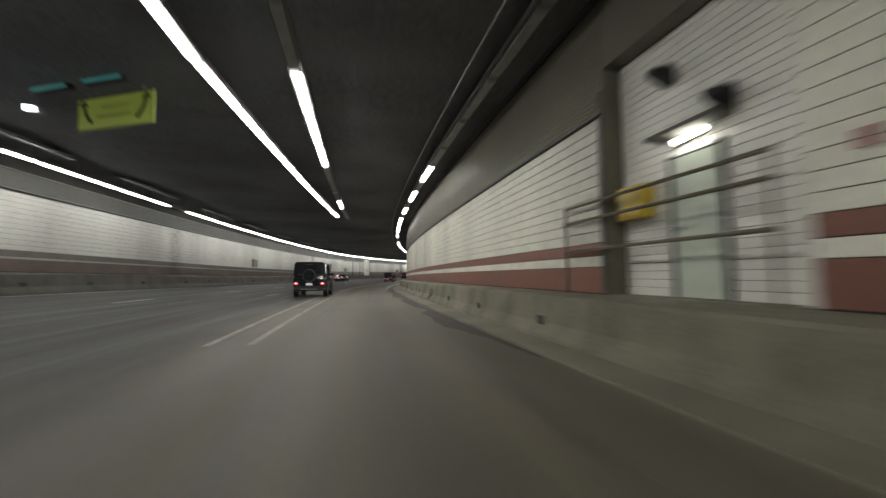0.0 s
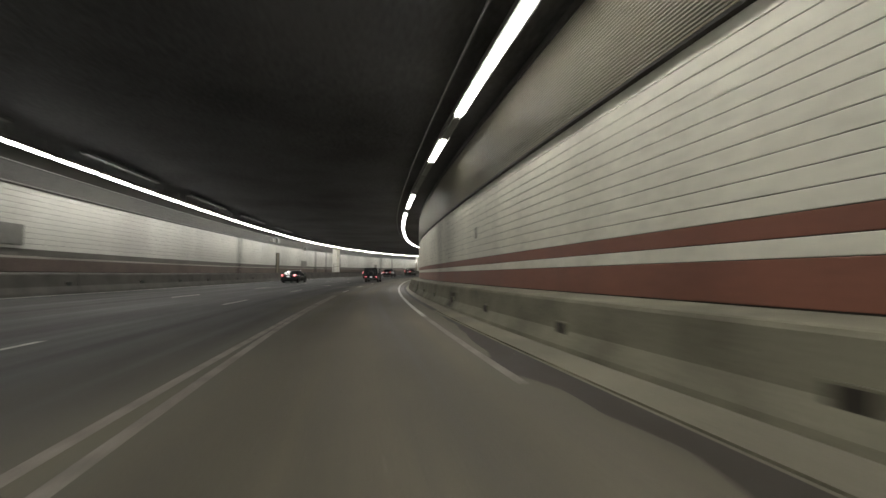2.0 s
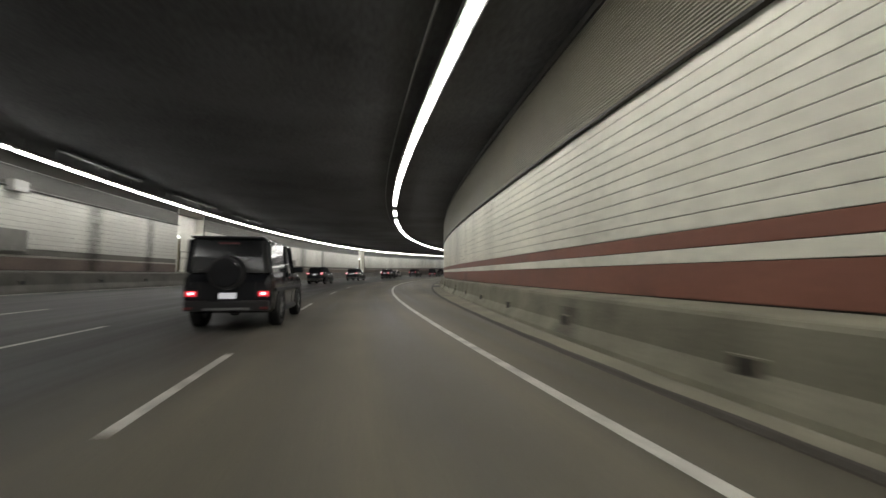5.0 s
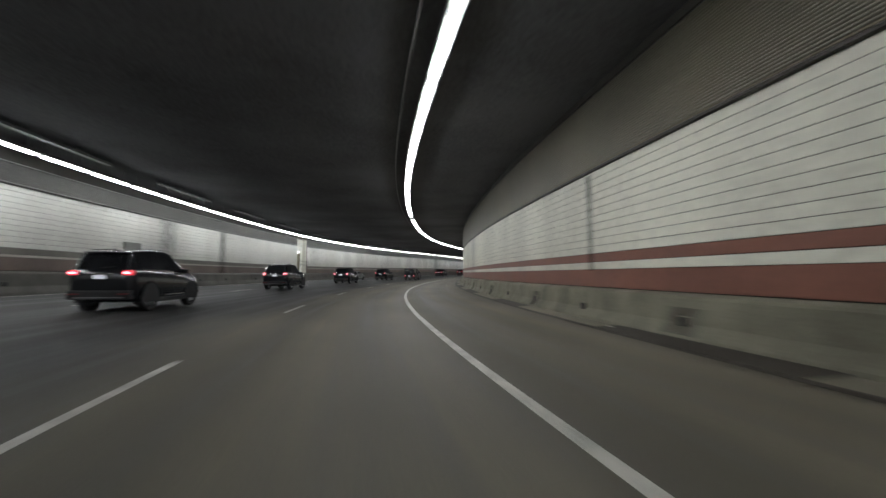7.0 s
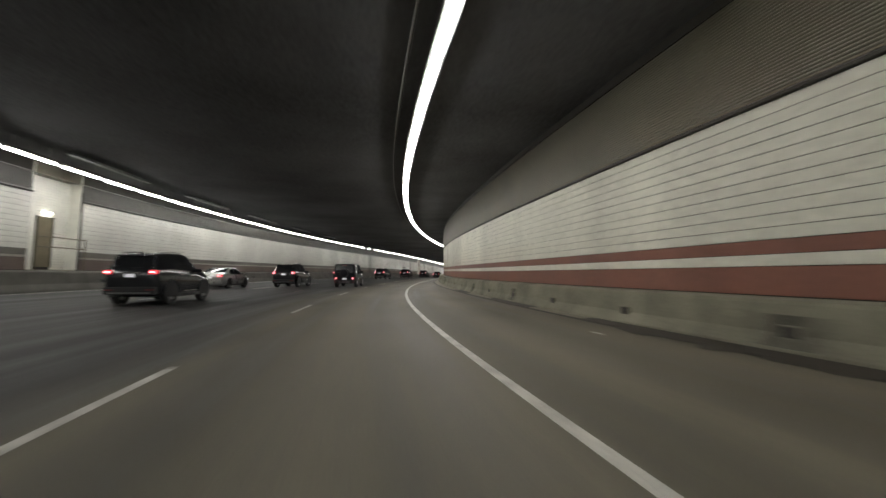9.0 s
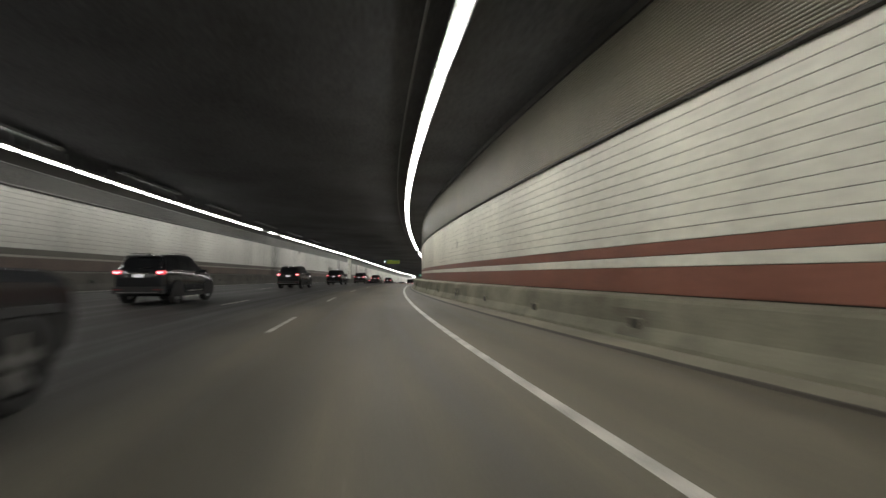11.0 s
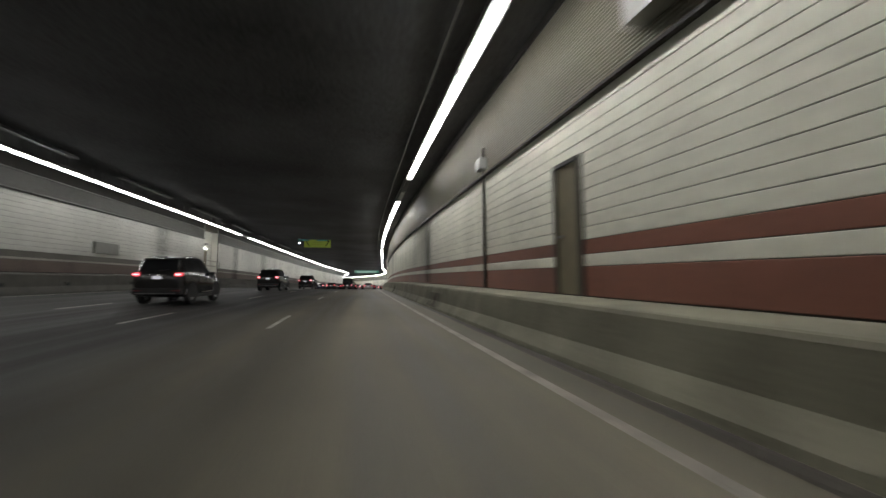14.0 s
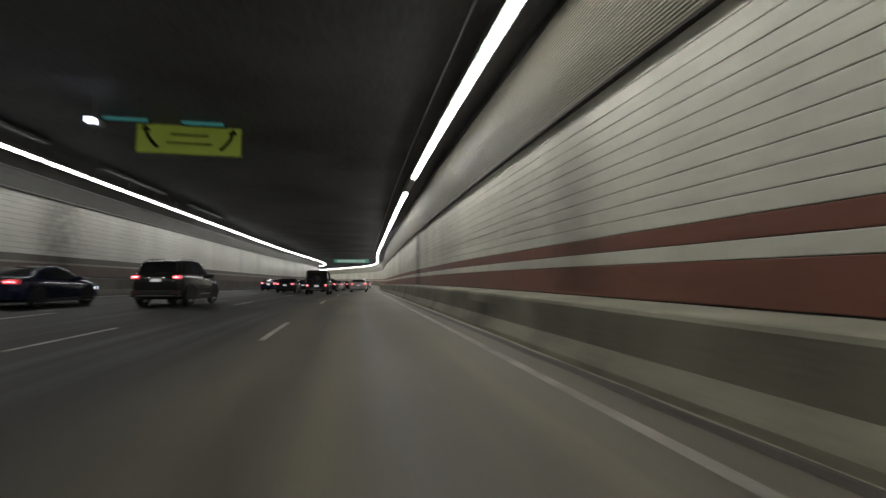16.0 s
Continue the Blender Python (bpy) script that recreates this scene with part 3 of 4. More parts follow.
# a hood, two dark horns and a yellow cabinet in the entry recess
hood = part("door_hood", boxed(-0.32, 0.0, -0.7, 0.7, 0, 0.06, bevel=0.02), DARKCONCRETE)
hood.matrix_world = placed(5.25, wall_r(5.25) + 0.3, 3.22)
tagged(hood, "dark flat hood over the recess door", "hood")
for s, z in ((5.65, 4.2), (4.6, 3.45)):
    bm = bmesh.new()
    bmesh.ops.create_cone(bm, segments=16, radius1=0.16, radius2=0.07, depth=0.26, cap_ends=True, matrix=pose(-0.2, 0, 0, 0, -90, 0))
    box(bm, -0.06, 0.06, -0.05, 0.05, -0.16, 0.16)
    ob = part("loudspeaker", bm, PLASTIC)
    ob.matrix_world = placed(s, wall_r(s) + 0.25, z)
    tagged(ob, "dark horn loudspeaker on the tiled recess wall", "loudspeaker", "recess loudspeakers")
cab = empty("hose_cabinet", placed(6.5, wall_r(6.5) + 0.3, 2.1))
part("cabinet_body", boxed(-0.22, 0.0, -0.35, 0.35, 0, 0.55, bevel=0.02), YELLOW, cab)
part("cabinet_door", boxed(-0.24, -0.223, -0.31, 0.31, 0.04, 0.51, bevel=0.005), YELLOW, cab)
part("latch", boxed(-0.26, -0.241, 0.2, 0.26, 0.22, 0.32, bevel=0.004), STEEL, cab)
tagged(cab, "yellow metal cabinet on the recess wall", "cabinet")


def wall_box(name, s, d, z, w, h, deep, mat, sgn, label, category, lid=True):
    root = empty(name, placed(s, d, z))
    x0, x1 = (0.0, deep) if sgn > 0 else (-deep, 0.0)
    part("case", boxed(x0, x1, -w / 2, w / 2, 0, h, bevel=0.015), mat, root)
    if lid:
        f0, f1 = (deep + 0.001, deep + 0.02) if sgn > 0 else (-deep - 0.02, -deep - 0.001)
        part("cover", boxed(f0, f1, -w / 2 + 0.05, w / 2 - 0.05, 0.05, h - 0.05, bevel=0.005), mat, root)
        part("hinge", boxed(f0, f1, -w / 2 + 0.01, -w / 2 + 0.04, h * 0.3, h * 0.7), STEEL, root)
    return tagged(root, label, category)


wall_box("alarm_box", 2.9, wall_r(2.9) - 0.015, 2.3, 0.15, 0.17, 0.08, ALARM, -1, "small red alarm box on the white tiled wall", "alarm box")
for s, z, w, h in BOXES_L:
    wall_box("service_panel", s, wall_l(s), z, w, h, 0.14, PANEL, 1, "dull grey service panel on the tiled wall", "panel")
for s, z in ((93.0, 4.95), (94.8, 5.05), (107.4, 4.55)):
    wall_box("loudspeaker_box", s, wall_l(s), z, 0.9, 0.5, 0.4, OFF, 1, "grey box loudspeaker over the tiled wall", "loudspeaker", lid=False)
wall_box("loudspeaker_box", 254.4, wall_r(254.4), 4.45, 1.2, 0.5, 0.3, OFF, -1, "grey box loudspeaker over the tiled wall", "loudspeaker", lid=False)


wall_box("junction_box", 262.2, wall_r(262.2) - 0.02, 4.25, 0.5, 0.32, 0.22, OFF, -1, "pale junction box over the drain pipe", "junction box")


def cctv(s, z):
    root = empty("camera_unit", placed(s, wall_l(s), z))
    part("arm", tube(bmesh.new(), (0, 0, 0), (0.5, 0, 0.05), 0.03), STEEL, root)
    part("camera_body", boxed(0.42, 0.62, -0.3, 0.2, 0.0, 0.2, bevel=0.03), OFF, root)
    part("sun_hood", boxed(0.4, 0.64, -0.34, 0.24, 0.203, 0.22, bevel=0.004), OFF, root)
    return tagged(root, "pale surveillance camera on a wall arm", "camera")


for s, z in ((259.4, 4.35), (295.6, 4.05)):
    cctv(s, z)

for s, z0, z1 in ((262.2, 0.85, 4.9),):
    bm = tube(bmesh.new(), at(s, wall_r(s) - 0.06, z0), at(s, wall_r(s) - 0.06, z1), 0.045)
    for z in np.arange(z0 + 0.4, z1, 0.8):
        p = at(s, wall_r(s) - 0.06, z)
        tube(bm, p + Vector((0, 0, -0.02)), p + Vector((0, 0, 0.02)), 0.07)
    tagged(part("wall_pipe", bm, CONCRETE if s < 200 else TRIM), "dull vertical drain pipe on the tiled wall", "pipe")



def soot_streak(dist, sgn, s0, half, z0, z1, strength, label="dark soot streak down the tiled wall", profile=None):
    """A soft-edged dirty streak on a tiled wall."""
    m = bpy.data.materials.new("soot_streak")
    m.use_nodes = True
    nt = m.node_tree
    bs = nt.nodes["Principled BSDF"]
    bs.inputs["Base Color"].default_value, bs.inputs["Roughness"].default_value = (0.07, 0.066, 0.055, 1), 0.8
    uv = nt.nodes.new("ShaderNodeUVMap")
    uv.uv_map = "UVMap"
    sep = nt.nodes.new("ShaderNodeSeparateXYZ")
    nt.links.new(uv.outputs[0], sep.inputs[0])
    sub, ab, mr, no, mu = (nt.nodes.new(k) for k in ("ShaderNodeMath", "ShaderNodeMath", "ShaderNodeMapRange", "ShaderNodeTexNoise", "ShaderNodeMath"))
    sub.operation, ab.operation, mu.operation = "SUBTRACT", "ABSOLUTE", "MULTIPLY"
    sub.inputs[1].default_value = s0
    nt.links.new(sep.outputs[1], sub.inputs[0])
    nt.links.new(sub.outputs[0], ab.inputs[0])
    nt.links.new(ab.outputs[0], mr.inputs[0])
    mr.interpolation_type = "SMOOTHSTEP"
    mr.inputs[1].default_value, mr.inputs[2].default_value, mr.inputs[3].default_value, mr.inputs[4].default_value = 0.0, half, strength, 0.0
    no.inputs["Scale"].default_value = 2.5
    co = nt.nodes.new("ShaderNodeTexCoord")
    nt.links.new(co.outputs["Object"], no.inputs["Vector"])
    nt.links.new(mr.outputs[0], mu.inputs[0])
    n2 = nt.nodes.new("ShaderNodeMapRange")
    n2.inputs[1].default_value, n2.inputs[2].default_value, n2.inputs[3].default_value = 0.25, 0.6, 0.45
    nt.links.new(no.outputs[0], n2.inputs[0])
    nt.links.new(n2.outputs[0], mu.inputs[1])
    nt.links.new(mu.outputs[0], bs.inputs["Alpha"])
    ob = swept("soot_streak", profile or (lambda s: [(dist(s) + sgn * 0.022, z0), (dist(s) + sgn * 0.022, z1)]), s0 - half, s0 + half, m, step=0.2, flip=sgn > 0)
    return tagged(ob, label, "stain", kind="structure")


for s, half, z0, z1, k in ((131.4, 0.35, 1.3, 4.0, 0.55), (233.8, 0.45, 1.8, 4.0, 0.55), (214.1, 0.35, 2.55, 2.95, 0.4), (50.4, 0.3, 2.45, 2.85, 0.6), (272.5, 1.6, 0.9, 4.0, 0.5), (300.0, 1.4, 0.9, 4.0, 0.3), (320.0, 2.0, 0.9, 4.0, 0.5), (59.0, 1.3, 0.9, 4.0, 0.13), (108, 1.0, 0.9, 4.0, 0.13)):
    soot_streak(wall_r, -1, s, half, z0, z1, k)
for s, half, k in ((20, 2.0, 0.4), (38, 1.6, 0.35), (83, 1.2, 0.4), (113, 1.0, 0.5), (118.5, 0.8, 0.5), (152, 1.6, 0.45), (160, 1.0, 0.5), (250, 2.4, 0.4), (288, 2.0, 0.4), (306, 1.5, 0.5), (318, 3.0, 0.45)):
    soot_streak(wall_l, 1, s, half, 1.03, 4.7, k)

# ---------- drain boxes in the barrier ----------
for k in range(51):
    s = 8.0 + 4.25 * k
    d = wall_r(s) - narrow(s) - 0.06
    root = empty("drain_box", placed(s, d, 0.33))
    part("frame", boxed(-0.03, 0.02, -0.17, 0.17, -0.1, 0.1, bevel=0.01), CONCRETE, root)
    # solid dark plate; the shade inside the drain is painted on
    part("mouth", boxed(-0.034, -0.0, -0.15, 0.15, -0.085, 0.08), WET_AND_SHADE, root, "dark plate painted as the shaded opening")
    tagged(root, "dark drain box let into the barrier foot", "drain", "barrier drains")


def barrier_stain(s0, half, strength):
    """A soft brown smear over the sloped face of the near barrier."""
    ob = soot_streak(wall_r, -1, s0, half, 0.12, 0.7, strength, "brown smear of grime on the barrier face",
                     lambda s: [(wall_r(s) - narrow(s) - 0.006 - o, z) for o, z in ((0.2, 0.1), (0.064, 0.3), (0.024, 0.58))])
    return ob


for s, half, k in ((20.8, 0.9, 0.5), (33.5, 0.8, 0.45), (50.5, 1.0, 0.55), (63.2, 0.9, 0.5), (75.9, 1.1, 0.55), (92.9, 0.8, 0.4), (110.0, 0.7, 0.5), (118.5, 0.8, 0.55), (127.0, 0.8, 0.6), (135.5, 0.7, 0.55),
                   (144.0, 0.8, 0.6), (152.5, 0.8, 0.55), (161.0, 0.9, 0.6), (173.8, 0.7, 0.5), (182.3, 0.8, 0.5), (199.3, 0.9, 0.5), (212.0, 1.0, 0.45), (228.0, 1.4, 0.5), (246.0, 1.6, 0.5), (266.0, 1.8, 0.55), (284.0, 1.5, 0.5), (303.0, 1.7, 0.5)):
    barrier_stain(s, half, k)

for k in range(64):
    s = -9.0 + 5.3 * k + 0.6 * math.sin(k * 2.3)
    d = wall_l(s) + 0.35 + 0.02
    root = empty("drain_box", placed(s, d + 0.03, 0.46))
    part("frame", boxed(-0.02, 0.035, -0.2, 0.2, -0.1, 0.12, bevel=0.01), DARKCONCRETE, root)
    # black plate instead of a hollow, for the shade inside
    part("mouth", boxed(0.0, 0.039, -0.15, 0.15, -0.07, 0.09), BLACK, root, "dark plate painted as the shaded opening")
    tagged(root, "dark drain box let into the far barrier", "drain", "far barrier drains")

# ---------- grit and scraps along the barrier foot ----------
rng = random.Random(5)
for s, n, w in ((150.5, 3.0, 0.55), (162.5, 4.0, 0.85), (173.5, 3.0, 0.6), (138.0, 2.4, 0.5), (126.5, 2.6, 0.45), (184.0, 2.0, 0.4)):
    foot = lambda q: wall_r(q) - narrow(q) - 0.21
    reach = lambda q: foot(q) - w * (0.12 + 0.88 * math.sqrt(max(0.0, 1 - ((q - s) / n) ** 2))) * (0.75 + 0.7 * noise.noise(Vector((q * 1.4, s, 0))))
    grit = swept("grit_patch", lambda q: [(min(reach(q), gutter(q) + 0.075), 0.007), (gutter(q) + 0.08, 0.022), (foot(q), 0.045)], s - n, s + n, WET_AND_SHADE, step=0.25, flip=True)
    tagged(grit, "dark strip of swept grit at the barrier foot", "dirt", kind="structure")
for s, off, w, l in ((155.6, 0.1, 0.1, 0.5), (156.9, 0.5, 0.06, 0.22), (163.6, 1.5, 0.12, 0.5), (141.2, 0.3, 0.08, 0.3), (129.0, 0.25, 0.1, 0.35), (176.0, 0.3, 0.1, 0.3), (192.5, 0.4, 0.08, 0.25)):
    p = placed(s, wall_r(s) - narrow(s) - 0.25 - off, 0.036, rng.uniform(-20, 20))
    bm = bmesh.new()
    a = [bm.verts.new((w / 2 * math.cos(2 * math.pi * i / 9) * rng.uniform(0.7, 1.1), l / 2 * math.sin(2 * math.pi * i / 9) * rng.uniform(0.8, 1.1), 0.0)) for i in range(9)]
    bm.faces.new(a)
    bmesh.ops.solidify(bm, geom=bm.faces[:], thickness=0.012)
    ob = part("paper_scrap", bm, PAINT)
    ob.matrix_world = p
    tagged(ob, "pale flattened scrap of litter beside the barrier", "litter", "litter scraps")

# ---------- small pale specks of grit on the carriageway ----------
bm = bmesh.new()
for k in range(420):
    s, q = rng.uniform(0, 335), rng.random()
    lo, hi = wall_l(s) + 1.0, gutter(s) - 0.1
    d = lo + (hi - lo) * (q if k % 3 else 1 - 0.12 * q)
    p, r = at(s, d, 0.004), rng.uniform(0.008, 0.022)
    top = bm.verts.new(p + Vector((0, 0, r * 0.5)))
    ring = [bm.verts.new(p + Vector((r * rng.uniform(0.6, 1.1) * math.cos(a), r * rng.uniform(0.6, 1.1) * math.sin(a), -0.003))) for a in (0.2, 1.5, 2.7, 3.9, 5.2)]
    for i in range(5):
        bm.faces.new((ring[i], ring[(i + 1) % 5], top))
tagged(part("road_grit", bm, FADED), "small pale grit scattered over the carriageway", "grit", kind="stuff")

# ---------- overhead signs ----------
def hanging_sign(s, d, z, w, h, yaw=0.0):
    root = empty("hanging_sign", placed(s, d, z, yaw))
    part("sheet", boxed(-w / 2, w / 2, -0.03, 0.03, -h / 2, h / 2, bevel=0.012), SIGN, root, "yellow-green sheet with a faint added glow")
    for x0, x1, z0, z1 in ((-w / 2, w / 2, -h / 2, -h / 2 + 0.03), (-w / 2, w / 2, h / 2 - 0.03, h / 2), (-w / 2, -w / 2 + 0.03, -h / 2 + 0.03, h / 2 - 0.03), (w / 2 - 0.03, w / 2, -h / 2 + 0.03, h / 2 - 0.03)):
        part("border", boxed(x0, x1, -0.036, -0.031, z0, z1), BLACK, root)
    for sx in (-1, 1):
        bm = bmesh.new()
        pts = [(sx * (0.26 + 0.1 * math.sin(k / 5 * 1.5)) * w / 0.8 * 0.9, -0.3 * h + 0.55 * h * k / 5) for k in range(6)]
        lft, rgt = [], []
        for (x, zz), (x2, z2) in zip(pts, pts[1:] + [(2 * pts[-1][0] - pts[-2][0], 2 * pts[-1][1] - pts[-2][1])]):
            t = Vector((x2 - x, 0, z2 - zz)).normalized()
            o = Vector((-t.z, 0, t.x)) * 0.06
            lft.append(bm.verts.new(Vector((x, -0.037, zz)) + o))
            rgt.append(bm.verts.new(Vector((x, -0.037, zz)) - o))
        for i in range(5):
            bm.faces.new((lft[i], rgt[i], rgt[i + 1], lft[i + 1]))
        x, zz = pts[-1]
        bm.faces.new([bm.verts.new((x + dx, -0.037, zz + dz)) for dx, dz in ((-0.17, 0.0), (0.17, 0.0), (sx * 0.05, 0.22))])
        bmesh.ops.solidify(bm, geom=bm.faces[:], thickness=0.004)
        part("arrow", bm, BLACK, root)
    for zz, ww in ((0.16, 0.36), (-0.12, 0.44)):
        part("line_of_writing", boxed(-ww * w / 2, ww * w / 2, -0.036, -0.031, zz * h - 0.05, zz * h + 0.05), OLIVE, root, "faded line of writing")
    for x in (-w * 0.36, w * 0.36):
        part("hanger", tube(bmesh.new(), (x, 0, h / 2), (x, 0, CEILING - z), 0.03), STEEL, root)
    tagged(root, "yellow-green warning sign with two curved arrows hung overhead", "sign", "overhead warning signs")
    for x in (-0.48 * w, 0.2 * w):
        m = placed(s, d, z, yaw) @ Matrix.Translation((x, -0.75, CEILING - z - 0.21))
        sig = empty("lane_signal", m)
        part("signal_box", boxed(-0.7, 0.7, -0.1, 0.1, 0, 0.13, bevel=0.02), PLASTIC, sig)
        part("signal_face", boxed(-0.64, 0.64, -0.115, -0.102, 0.02, 0.11, bevel=0.004), TEAL, sig, "dim teal lit face")
        # glowing top added to throw a teal tint on the ceiling
        part("signal_glow", boxed(-0.64, 0.64, -0.08, 0.08, 0.131, 0.14, bevel=0.003), TEAL, sig, "dim teal glow added on top to tint the ceiling")
        for q in (-0.5, 0.5):
            part("signal_stem", tube(bmesh.new(), (q, 0, 0.14), (q, 0, 0.21), 0.02), STEEL, sig)
        tagged(sig, "dark lane signal box with a dim teal face", "signal", "lane signals")


hanging_sign(309.4, -5.6, 5.97, 3.4, 1.06)
hanging_sign(13.7, -6.7, 5.8, 2.8, 0.95, -26)
for s, d, z in ((307.5, -7.6, 5.75), (14.1, -9.0, 5.75)):
    spot = empty("spot_lamp", placed(s, d, z))
    part("spot_body", boxed(-0.16, 0.16, -0.1, 0.25, -0.1, 0.12, bevel=0.02), HOUSING, spot)
    part("spot_glass", boxed(-0.13, 0.13, -0.125, -0.101, -0.06, 0.08, bevel=0.005), COOL, spot, "bright bluish lens")
    part("spot_stem", tube(bmesh.new(), (0, 0.05, 0.12), (0, 0.05, CEILING - z), 0.025), STEEL, spot)
    tagged(spot, "small bluish spot lamp under the ceiling", "lamp", "spot lamps")
gs = empty("direction_sign", placed(396.0, -3.7, 5.95))
part("panel", boxed(-3.9, 3.9, -0.06, 0.06, -0.42, 0.42, bevel=0.02), GREEN, gs)
for zz in (-0.17, 0.15):
    part("line_of_writing", boxed(-3.2, 3.0, -0.075, -0.062, zz - 0.08, zz + 0.08), PALE, gs, "pale line of writing")
for x in (-3, 3):
    part("hanger", tube(bmesh.new(), (x, 0, 0.38), (x, 0, 0.52), 0.05), STEEL, gs)
tagged(gs, "wide green overhead direction sign, far off", "sign")


# ---------- vehicles ----------
def loft(bm, rings):
    vs = [[bm.verts.new(p) for p in r] for r in rings]
    n = len(vs[0])
    for a, b in zip(vs, vs[1:]):
        for i in range(n):
            bm.faces.new((a[i], a[(i + 1) % n], b[(i + 1) % n], b[i]))
    bm.faces.new(vs[0][::-1])
    bm.faces.new(vs[-1])
    return bm


def wheel(parent, x, y, r, w):
    hub = empty("wheel", Matrix.Translation((x, y, r)))
    hub.parent = parent
    bm = bmesh.new()
    prof = [(r * 0.66, -w / 2), (r * 0.93, -w / 2), (r, -w * 0.36), (r, w * 0.36), (r * 0.93, w / 2), (r * 0.66, w / 2)]
    n = 22
    vs = [[bm.verts.new((px, q * math.cos(2 * math.pi * i / n), q * math.sin(2 * math.pi * i / n))) for q, px in prof] for i in range(n)]
    for i in range(n):
        for j in range(len(prof) - 1):
            bm.faces.new((vs[i][j], vs[i][j + 1], vs[(i + 1) % n][j + 1], vs[(i + 1) % n][j]))
    part("tyre", bm, RUBBER, hub)
    bm = bmesh.new()
    s = 1 if x > 0 else -1
    for k in range(5):
        a = 2 * math.pi * k / 5
        m = Matrix.Rotation(a, 4, "X")
        q = [m @ Vector(p) for p in ((s * w * 0.42, -0.045, 0.03), (s * w * 0.42, 0.045, 0.03), (s * w * 0.42, 0.06, r * 0.66), (s * w * 0.42, -0.06, r * 0.66))]
        bm.faces.new([bm.verts.new(p) for p in q])
    bmesh.ops.create_cone(bm, segments=20, radius1=r * 0.66, radius2=r * 0.62, depth=w * 0.5, cap_ends=True, matrix=Matrix.Rotation(math.pi / 2, 4, "Y"))
    part("rim", bm, RIM, hub)


def car(name, L, W, H, belt, nose, tail, roof, paint, label, category, boxy=False, rails=False, spare=False):
    """A car on its wheels, +y ahead. nose, tail: where the glasshouse starts and ends at the belt; roof: the same at the roof (shares of L)."""
    root = empty(name)
    w, clear, r = W / 2, 0.24 if not boxy else 0.34, 0.34 if H < 1.6 else 0.4
    hb = belt - (0.02 if boxy else 0.14)
    low = clear + 0.36
    st = [(-0.5, clear + 0.2, belt - 0.22, 0.86), (-0.49, clear + 0.08, belt - 0.05, 0.95), (-0.44, clear, belt, 0.99), (-0.2, clear, belt, 1.0), (0.12, clear, belt, 1.0),
          (0.25, clear, (belt + hb) / 2, 0.99), (0.4, clear, hb, 0.97), (0.47, clear + 0.05, hb - 0.08, 0.92 if not boxy else 0.98), (0.5, clear + 0.18, hb - 0.25, 0.78 if not boxy else 0.95)]
    rings = []
    for y, z0, z1, k in st:
        a, m = w * k, (z0 + z1) / 2
        half = [(a * 0.9, z0), (a * 0.985, z0 + 0.08), (a, m), (a * 0.985, z1 - 0.12), (a * 0.93, z1 - 0.02), (a * 0.86, z1)]
        rings.append([(x, y * L, z) for x, z in half] + [(-x, y * L, z) for x, z in half[::-1]])
    part("body", loft(bmesh.new(), rings), paint, root)
    tb, tt = (0.9, 0.74) if not boxy else (0.9, 0.84)
    def ring(k):
        z = belt - 0.02 + (H - 0.06 - belt + 0.02) * k
        y0, y1 = tail + (roof[0] - tail) * k ** 1.3, nose + (roof[1] - nose) * k ** 1.1
        a = w * (tb + (tt - tb) * k)
        return [(a, y0 * L + 0.06, z), (a, y1 * L - 0.06, z), (a * 0.86, y1 * L, z), (-a * 0.86, y1 * L, z), (-a, y1 * L - 0.06, z), (-a, y0 * L + 0.06, z), (-a * 0.86, y0 * L, z), (a * 0.86, y0 * L, z)]
    part("window_glass", loft(bmesh.new(), [ring(k) for k in (0, 0.5, 1.0)][::-1]), GLASS, root, "dark tinted glass")
    top = ring(1.0)
    up = [[(x, y, z) for x, y, z in top], [(x * 0.97, y * 0.985, z + 0.045) for x, y, z in top], [(x * 0.8, y * 0.9, z + 0.06) for x, y, z in top]]
    part("roof", loft(bmesh.new(), up[::-1]), paint, root)
    lo, hi = ring(0.0), ring(1.0)
    for i in (0, 1, 4, 5):
        bm = bmesh.new()
        a, b = Vector(lo[i]), Vector(hi[i])
        tube(bm, a, b, 0.055, 6)
        part("pillar", bm, paint, root)
    for sx in (-1, 1):
        a = Vector((sx * w * tb * 1.005, (-0.04) * L, belt))
        part("pillar", tube(bmesh.new(), a, Vector((sx * w * tt * 1.005, (-0.05) * L, H - 0.05)), 0.04, 6), paint, root)
        part("mirror", boxed(sx * w * 1.0 - 0.02, sx * w * 1.0 + sx * 0.2 + 0.02, (nose - 0.06) * L - 0.06, (nose - 0.06) * L + 0.06, belt + 0.0, belt + 0.15, bevel=0.03), paint, root)
        x0, x1 = sorted((sx * w * 0.66, sx * w * 0.9))
        tail_lamp = part("tail_lamp", boxed(x0, x1, -0.5 * L - 0.01, -0.485 * L + 0.06, low, low + 0.12, bevel=0.02), TAIL, root, "glowing red tail lamp")
        part("lamp_core", boxed(x0 + 0.06, x1 - 0.06, -0.5 * L - 0.02, -0.5 * L - 0.012, low + 0.04, low + 0.09), TAILHOT, tail_lamp)
        x0, x1 = sorted((sx * w * 0.6, sx * w * 0.86))
        part("head_lamp", boxed(x0, x1, 0.46 * L, 0.494 * L, hb - 0.3, hb - 0.16, bevel=0.02), HEAD, root, "white lit head lamp")
        part("sill", boxed(*sorted((sx * w * 0.9, sx * w * 1.0)), -0.28 * L, 0.26 * L, clear - 0.05, clear + 0.05, bevel=0.02), PLASTIC, root)
